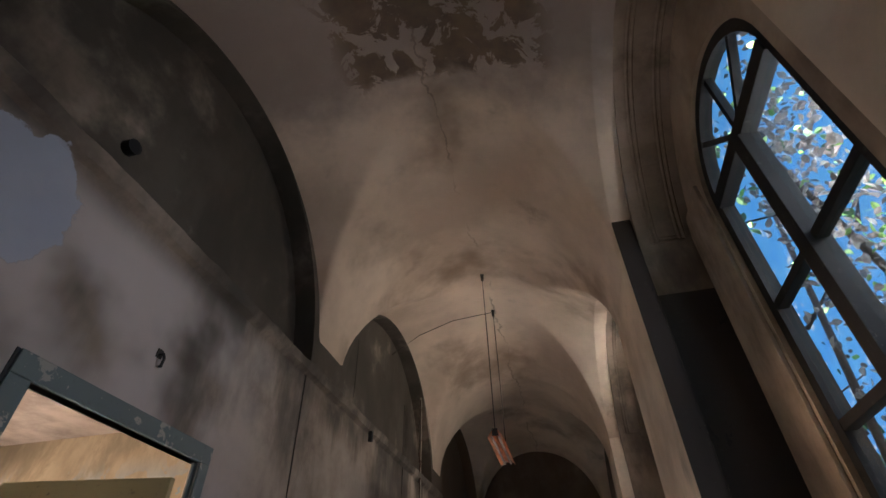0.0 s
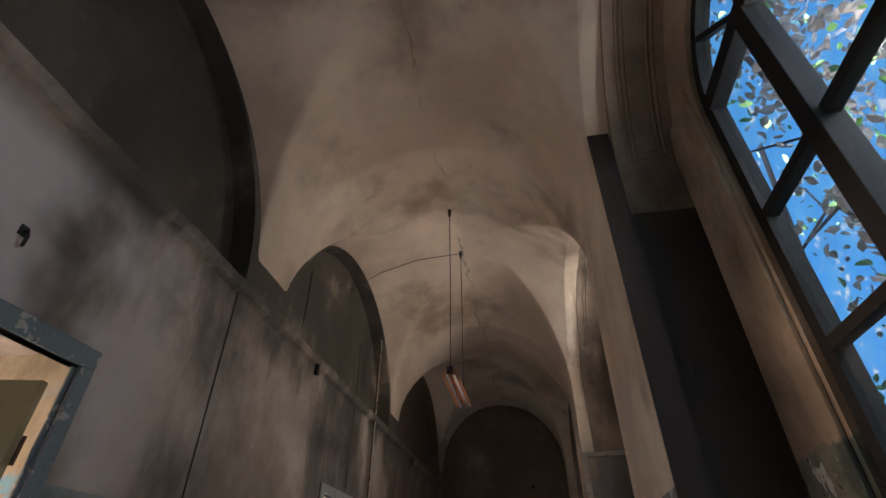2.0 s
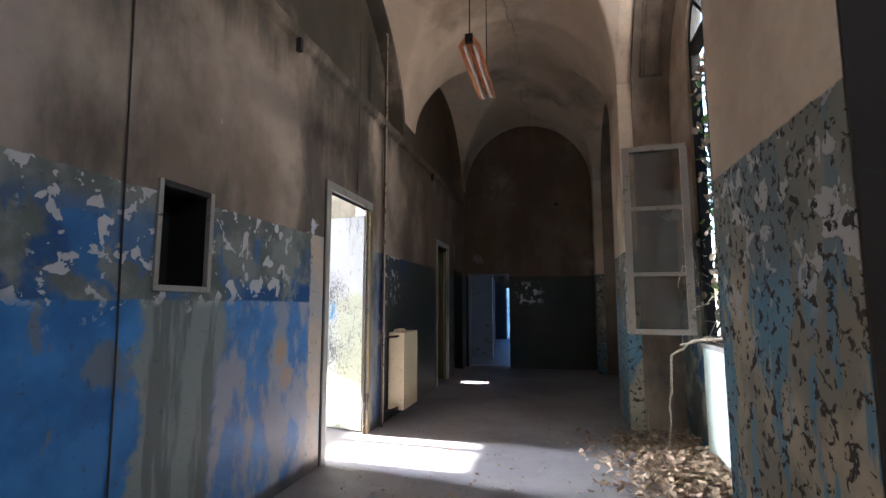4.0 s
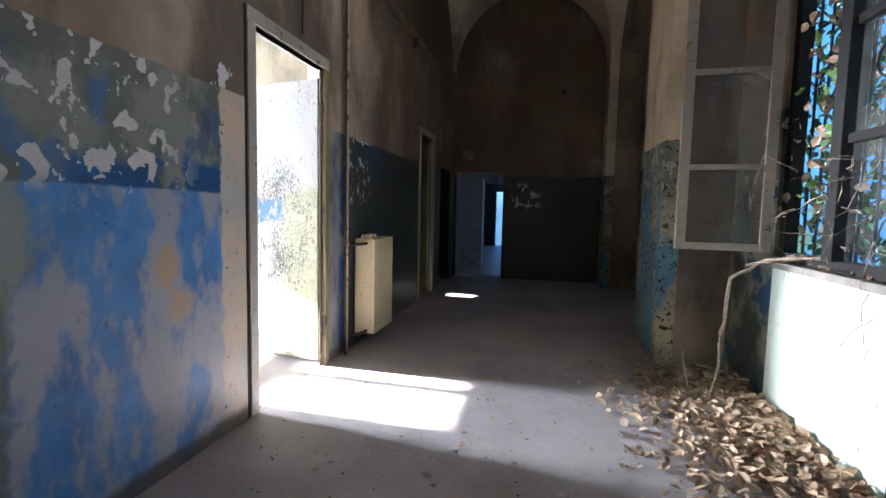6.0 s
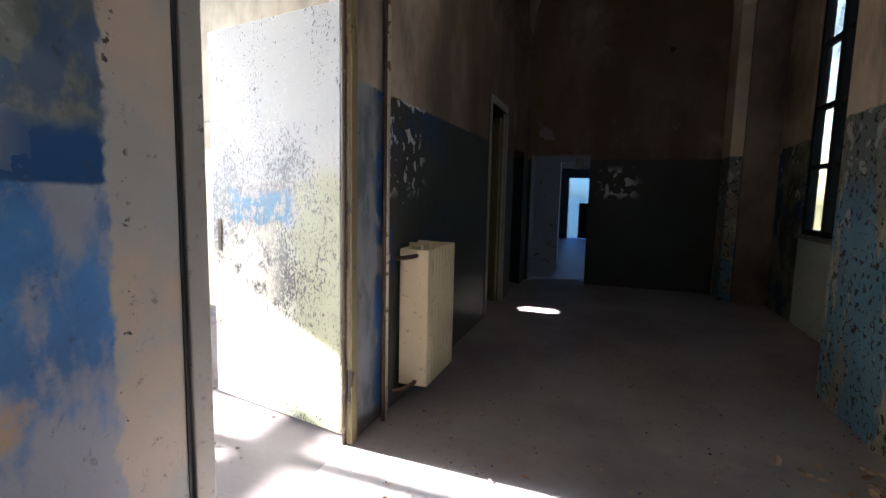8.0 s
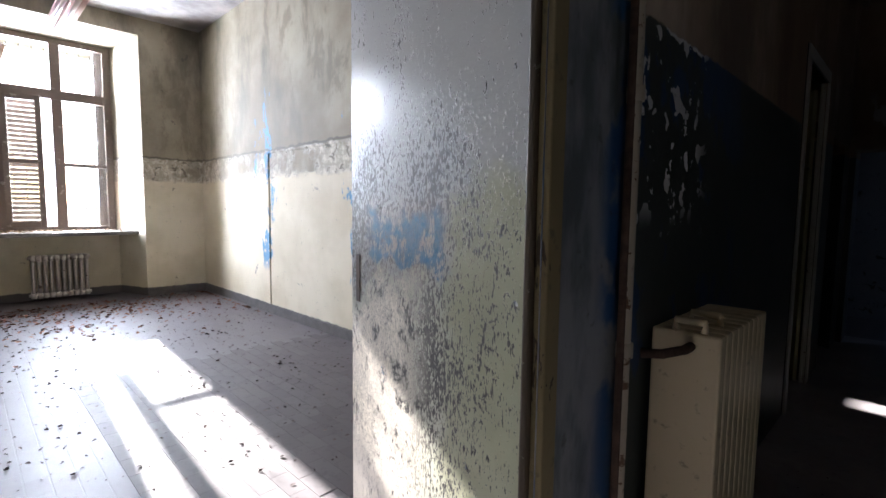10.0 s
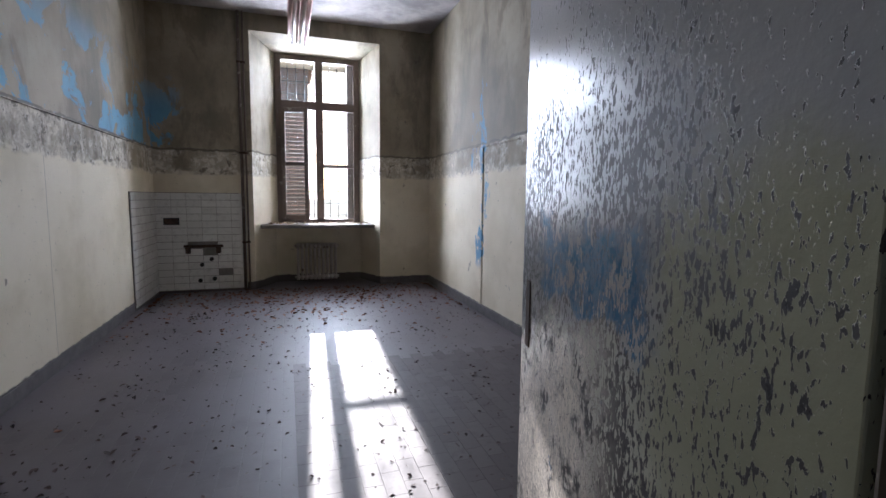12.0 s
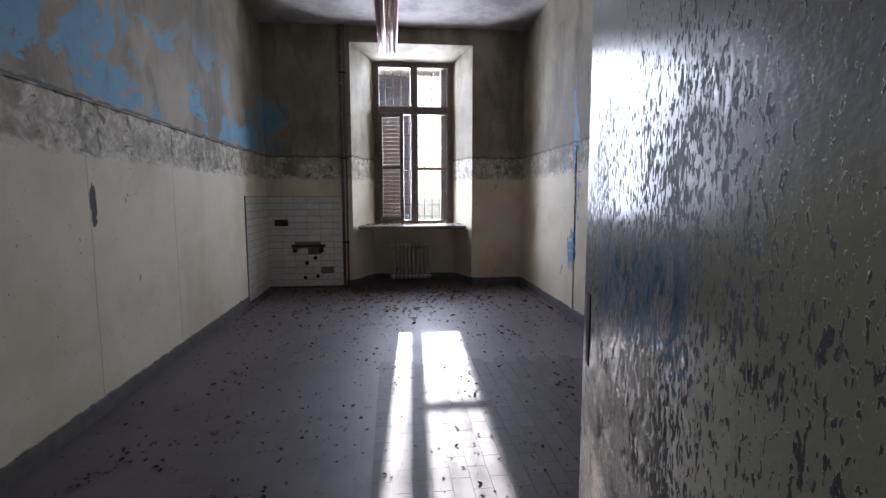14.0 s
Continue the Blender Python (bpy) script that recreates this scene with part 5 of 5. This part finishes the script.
for yy, z0, z1 in ((4.62, 3.5, 4.55), (5.9, 2.5, 4.2)):
    ob = thing("wall_cable", LEFT - (SHELF if z0 > 3.4 else 0) + 0.008, yy, 0, "thin dark cable hanging on the wall", "cable")
    bm = bmesh.new()
    tube(bm, [(0, 0, z0), (0, 0.02, (z0 + z1) / 2), (0, 0.0, z1)], 0.0045, 5)
    part("cable", bm, M_CABLE, ob)
ob = thing("moulding_clip", LEFT + 0.07, 4.62, 3.36, "dark clip hanging off the moulding", "clip")
block("clip", ob, M_BLACK, -0.03, 0.015, -0.02, 0.02, -0.06, 0.05)
ob = thing("moulding_clip", LEFT + 0.07, 8.7, 3.36, "dark clip hanging off the moulding", "clip")
block("clip", ob, M_BLACK, -0.03, 0.015, -0.02, 0.02, -0.06, 0.05)
ob = thing("wall_stub", 0.2, BACK, 3.45, "dark stub in the end wall", "pipe")
bm = bmesh.new()
tube(bm, [(0, 0.02, 0), (0, -0.03, 0)], 0.04, 10)
part("stub", bm, M_BLACK, ob)


# ---- leaves and litter ----
def leaf_verts(rng, size, curl):
    """A rounded leaf folded along its rib: eight rim points, eight triangles."""
    s, w = size / 2, size * rng.uniform(0.24, 0.38)
    c1, c2 = curl * rng.uniform(0.4, 1.2), curl * rng.uniform(0.2, 1.2)
    tip = curl * rng.uniform(-0.2, 0.9)
    pts = [(0, 0, 0), (-s, 0, 0), (-s * 0.55, -w * 0.8, c1 * 0.7), (0.0, -w, c1), (s * 0.6, -w * 0.6, c1 * 0.7), (s, 0, tip), (s * 0.6, w * 0.6, c2 * 0.7), (0.0, w, c2), (-s * 0.55, w * 0.8, c2 * 0.7)]
    return pts, [(0, k, k % 8 + 1) for k in range(1, 9)]


def litter(name, count, where, sizes, tilt, material, label, seed, top=True, parent=None):
    rng = random.Random(seed)
    verts, faces = [], []
    for _ in range(count):
        p = where(rng)
        if p is None:
            continue
        size = rng.uniform(*sizes)
        pts, fs = leaf_verts(rng, size, size * rng.uniform(0.05, 0.4))
        m = pose(p[0], p[1], p[2], rng.uniform(-tilt, tilt), rng.uniform(-tilt, tilt), rng.uniform(0, 360))
        base = len(verts)
        verts += [m @ Vector(q) for q in pts]
        faces += [tuple(base + i for i in f) for f in fs]
    data = bpy.data.meshes.new(name)
    data.from_pydata(verts, [], faces)
    data.materials.append(material)
    ob = new(name, data)
    if parent:
        ob.parent = parent
        return ob
    return tagged(ob, label, "", "", "stuff")


def heap_place(rng):
    x = 1.46 - abs(rng.gauss(0, 0.42))
    y = rng.gauss(5.75, 0.75)
    edge = 0.35 + 0.35 * max(0.0, (6.2 - y)) * 0.3
    if not (edge < x < 1.45 and 4.2 < y < 6.95):
        return None
    return x, y, 0.012 + 0.07 * rng.random() * max(0.0, 1 - (1.45 - x) / 0.9)


litter("leaf_heap", 2600, heap_place, (0.035, 0.085), 38, M_DRYLEAF, "heap of curled brown dry leaves under the window", 3)
litter("scattered_leaves", 260, lambda r: (r.uniform(-1.6, 1.3), r.uniform(3.0, 6.9), 0.006), (0.015, 0.05), 16, M_DRYLEAF, "dry leaves scattered on the corridor floor", 4)
litter("floor_grit", 900, lambda r: (r.uniform(-1.7, 1.3), r.uniform(1.0, 8.5), 0.003), (0.006, 0.02), 10, M_CHIP, "grit and plaster crumbs on the corridor floor", 5)
litter("paint_chips", 2300, lambda r: (-9.2 + 7.0 * r.random() ** 1.15, r.uniform(4.15, 8.05), 0.005), (0.009, 0.034), 20, M_CHIP, "dark paint chips strewn over the tiled floor", 6)
litter("room_leaves", 900, lambda r: (-9.2 + abs(r.gauss(0, 1.0)), min(8.0, max(4.2, r.gauss(6.0, 1.2))), 0.006), (0.03, 0.07), 20, make_piece("reddish dry leaf", (0.10, 0.045, 0.03), (0.26, 0.13, 0.09), 0.8, True), "reddish brown dry leaves blown in below the window", 7)
litter("chip_clusters", 110, lambda r: (lambda c: (c[0] + r.gauss(0, 0.13), c[1] + r.gauss(0, 0.09), 0.008))(((-5.4, 4.8), (-7.6, 4.9), (-4.6, 5.0), (-5.0, 7.3), (-6.4, 7.2), (-4.2, 4.5), (-3.6, 5.3))[r.randrange(7)]), (0.015, 0.05), 25, M_CHIP, "clumps of dark debris on the room floor", 8)
litter("sill_leaves", 160, lambda r: (r.uniform(GLASS + 0.08, ROOM_END + 0.04), r.uniform(5.6, 7.1), GS + 0.012), (0.03, 0.06), 30, M_DRYLEAF, "dry leaves on the window sill", 9)
litter("parapet_leaves", 120, lambda r: (r.uniform(PANE, PANE + 0.25), r.uniform(5.2, 6.3), WIN_SILL + 0.012), (0.03, 0.07), 35, M_DRYLEAF, "dry leaves on the corridor window sill", 10)

# ---- dry creeper over the sill ----
creeper = thing("dry_creeper", 1.2, 6.3, 0.0, "pale dry creeper hanging over the sill to the floor", "plant")


def stem(points, radius, taper, seed, wobble=0.02, name="stem"):
    rng = random.Random(seed)
    pts = [Vector(p) for p in points]
    out = []
    for a, b in zip(pts, pts[1:]):
        for k in range(4):
            q = a.lerp(b, k / 4)
            out.append(q + Vector((rng.uniform(-wobble, wobble), rng.uniform(-wobble, wobble), rng.uniform(-wobble, wobble) * 0.5)))
    out.append(pts[-1])
    out[0] = pts[0]
    bm = bmesh.new()
    tube(bm, [q - Vector((1.2, 6.3, 0)) for q in out], radius, 6, taper)
    return part(name, bm, M_VINE, creeper, smooth=True)


stem([(1.50, 5.95, 1.05), (1.34, 6.12, 1.02), (1.20, 6.25, 0.88), (1.18, 6.28, 0.55), (1.16, 6.27, 0.25), (1.13, 6.27, 0.0)], 0.013, 0.7, 1, 0.012)
stem([(1.55, 5.75, 1.06), (1.40, 5.9, 1.06), (1.25, 6.15, 0.98)], 0.012, 0.6, 2)
stem([(1.02, 6.55, 0.34), (1.01, 6.50, 0.15), (1.04, 6.40, 0.0)], 0.009, 1.2, 3, 0.008)
stem([(1.16, 6.27, 0.22), (1.05, 6.38, 0.24), (0.98, 6.42, 0.27)], 0.006, 0.6, 4, 0.008)
for k in range(26):
    r = random.Random(40 + k)
    y0 = r.uniform(5.2, 6.25)
    a = Vector((PANE + r.uniform(0.0, 0.2), y0, WIN_SILL + r.uniform(0.03, 0.6)))
    b = a + Vector((r.uniform(-0.28, 0.02), r.uniform(-0.3, 0.3), r.uniform(-0.25, 0.15)))
    c = b + Vector((r.uniform(-0.12, 0.08), r.uniform(-0.2, 0.2), r.uniform(-0.25, 0.05)))
    stem([a, b, c], r.uniform(0.002, 0.006), 0.4, 90 + k, 0.02, "twig")
for k in range(30):
    r = random.Random(140 + k)
    y0 = r.uniform(5.15, 6.3)
    a = Vector((PANE + 0.2, y0, r.uniform(1.0, 3.6)))
    b = a + Vector((r.uniform(-0.15, 0.1), r.uniform(-0.2, 0.2), r.uniform(0.1, 0.5)))
    c = b + Vector((r.uniform(-0.1, 0.15), r.uniform(-0.3, 0.3), r.uniform(0.1, 0.5)))
    stem([a, b, c], r.uniform(0.003, 0.008), 0.5, 190 + k, 0.03, "twig")
litter("green_leaves", 130, lambda r: (r.uniform(PANE + 0.02, PANE + 0.4), r.gauss(6.0, 0.18), r.uniform(1.3, 3.6)), (0.05, 0.10), 80, M_GREEN, "", 11, parent=None)
bpy.data.objects["green_leaves"]["label"] = "fresh green creeper leaves in the open window"
litter("withered_leaves", 420, lambda r: (r.uniform(PANE + 0.0, PANE + 0.35), r.gauss(6.05, 0.2), r.uniform(1.2, 3.6)), (0.04, 0.09), 80, M_DRYLEAF, "withered creeper leaves in the open window", 12)

# iron bars outside the open window
bars = thing("iron_grille", PANE + 0.15, 5.1, WIN_SILL, "dark iron window grille with scrolls, overgrown", "grille")
for k in range(9):
    bm = bmesh.new()
    tube(bm, [(0, 0.07 + k * 0.14, 0.0), (0, 0.07 + k * 0.14, 2.75)], 0.009, 6)
    part("bar", bm, M_BLACK, bars)
for zz in (0.05, 0.75, 1.5, 2.3):
    bm = bmesh.new()
    tube(bm, [(0, 0.0, zz), (0, 1.25, zz)], 0.009, 6)
    part("rail", bm, M_BLACK, bars)
for k in range(4):
    bm = bmesh.new()
    tube(bm, [(0, 0.21 + k * 0.28 + 0.1 * math.cos(a), 1.12 + 0.1 * math.sin(a)) for a in (math.tau * j / 14 for j in range(15))], 0.008, 6)
    part("scroll", bm, M_BLACK, bars)

# ---- growth outside the corridor windows ----
def thicket_place(rng):
    x = rng.uniform(2.3, 4.2)
    return x, rng.uniform(-2.5, 12.5), rng.uniform(-0.2, 6.0)


def clumped(rng):
    p = thicket_place(rng)
    if noise.noise(Vector(p) * 0.9) < 0.02:
        return None
    return p


litter("thicket", 2600, clumped, (0.07, 0.16), 85, M_DARKGREEN, "dense dark green creeper growth outside the windows", 13)
litter("sunlit_sprays", 1100, clumped, (0.06, 0.12), 85, M_FRESH, "lighter green leaves among the creeper growth", 14)
litter("pane_creeper", 2400, lambda r: (PANE + r.uniform(0.14, 0.45), r.uniform(1.15, 2.35), r.uniform(1.0, 4.35)), (0.02, 0.075), 75, M_WITHERED, "withered creeper leaves against the window panes", 15)
litter("ivy_growth", 2400, lambda r: (PANE + r.uniform(0.35, 1.0), r.uniform(5.0, 7.4), r.uniform(0.9, 4.0)), (0.04, 0.10), 75, M_DARKGREEN, "dark green creeper growth outside the open window", 17)
litter("pane_sprays", 500, lambda r: (PANE + r.uniform(0.3, 0.8), r.gauss(1.75, 0.4), r.uniform(1.0, 3.6)), (0.03, 0.08), 75, M_FRESH, "fresh green creeper leaves against the window panes", 16)
for k in range(9):
    r = random.Random(300 + k)
    y0 = -1.5 + k * 1.5
    tr = thing("creeper_trunk", 3.0 + r.uniform(-0.4, 0.6), y0, -0.3, "thin crooked trunk outside the corridor windows", "tree", "trunks outside")
    bm = bmesh.new()
    tube(bm, [(0, 0, 0), (r.uniform(-.2, .2), r.uniform(-.2, .2), 1.5), (r.uniform(-.4, .4), r.uniform(-.4, .4), 3.2), (r.uniform(-.6, .6), r.uniform(-.6, .6), 5.6)], 0.06, 7, 0.4)
    part("trunk", bm, M_RUST, tr, smooth=True)
    for j in range(4):
        bm = bmesh.new()
        z = 1.2 + j * 1.0
        tube(bm, [(0, 0, z), (r.uniform(-.5, .5), r.uniform(-.6, .6), z + 0.5), (r.uniform(-.9, .9), r.uniform(-1, 1), z + 0.9)], 0.022, 5, 0.4)
        part("limb", bm, M_RUST, tr, smooth=True)

# ---- shutter and neighbour seen through the room window ----
shutter = thing("louvred_shutter", GLASS - 0.14, GA + 0.06, GS + 0.03, "grey louvred shutter half closed outside the room window", "shutter")
block("stile", shutter, M_DARKWOOD, -0.02, 0.02, 0.0, 0.04, 0, 1.82)
block("stile", shutter, M_DARKWOOD, -0.02, 0.02, 0.40, 0.44, 0, 1.82)
block("rail", shutter, M_DARKWOOD, -0.02, 0.02, 0.04, 0.40, 0.0, 0.05)
block("rail", shutter, M_DARKWOOD, -0.02, 0.02, 0.04, 0.40, 1.77, 1.82)
bm = bmesh.new()
prism(bm, [(-0.018, 0, 0), (-0.012, 0, 0), (0.018, 0, 0.053), (0.012, 0, 0.053)], (0, 0.36, 0))
slat_mesh = mesh_of("slat", bm, M_BROWNWOOD)
for k in range(26):
    s = new("slat", slat_mesh)
    s.parent, s.location = shutter, (0, 0.04, 0.06 + k * 0.066)

n = Nodes("far brickwork")
br = n.tree.nodes.new("ShaderNodeTexBrick")
n.link(n.stretch(0, 1, 0), br.inputs["Vector"])
comb = n.tree.nodes.new("ShaderNodeCombineXYZ")
n.link(n.axis(1), comb.inputs[0])
n.link(n.axis(2), comb.inputs[1])
n.link(comb.outputs[0], br.inputs["Vector"])
br.inputs["Scale"].default_value = 1.0
br.inputs["Brick Width"].default_value, br.inputs["Row Height"].default_value, br.inputs["Mortar Size"].default_value = 0.5, 0.16, 0.02
br.inputs["Color1"].default_value, br.inputs["Color2"].default_value, br.inputs["Mortar"].default_value = (0.42, 0.20, 0.14, 1), (0.52, 0.30, 0.22, 1), (0.55, 0.50, 0.45, 1)
M_FARBRICK = n.done(br.outputs["Color"], 0.9)
house = thing("brick_wing", -50.0, 0.0, -0.25, "red brick neighbouring wing with shuttered windows", "building")
bm = bmesh.new()
box(bm, -6, 0, -18, 8.0, 0, 13.5)
part("wall", bm, M_FARBRICK, house)
bm = bmesh.new()
prism(bm, [(0.5, -18.5, 13.5), (-6.5, -18.5, 13.5), (-3, -18.5, 15.2)], (0, 27, 0))
part("roof", bm, M_BRICK, house)
for k in range(5):
    for j in range(3):
        wv = block("window", house, M_SILL, -0.05, 0.06, 3.6 - k * 4.4, 5.2 - k * 4.4, 1.6 + j * 4.2, 4.4 + j * 4.2, "pale louvred shutters")

bm = bmesh.new()
box(bm, 9.0, 9.1, -9, 24, -0.3, 30)
structure("backdrop", bm, M_BACKDROP, "bright sky and blurred trees beyond the corridor windows")

# ---- the floor tiles that show in the room ----
bm = bmesh.new()
box(bm, 0.0006, 0.1994, 0.0006, 0.0994, 0.0, 0.003)
floor_tile = mesh_of("tile", bm, M_FLOORTILE, bevel=0.0005)
floor_ob = bpy.data.objects["floor_room"]
rng = random.Random(77)
for i in range(13):
    for j in range(22):
        t = new("tile", floor_tile)
        t.parent, t.location = floor_ob, (-5.7 + i * 0.2 + (0.1 if j % 2 else 0.0), 5.88 + j * 0.1, -0.0002 * rng.random())
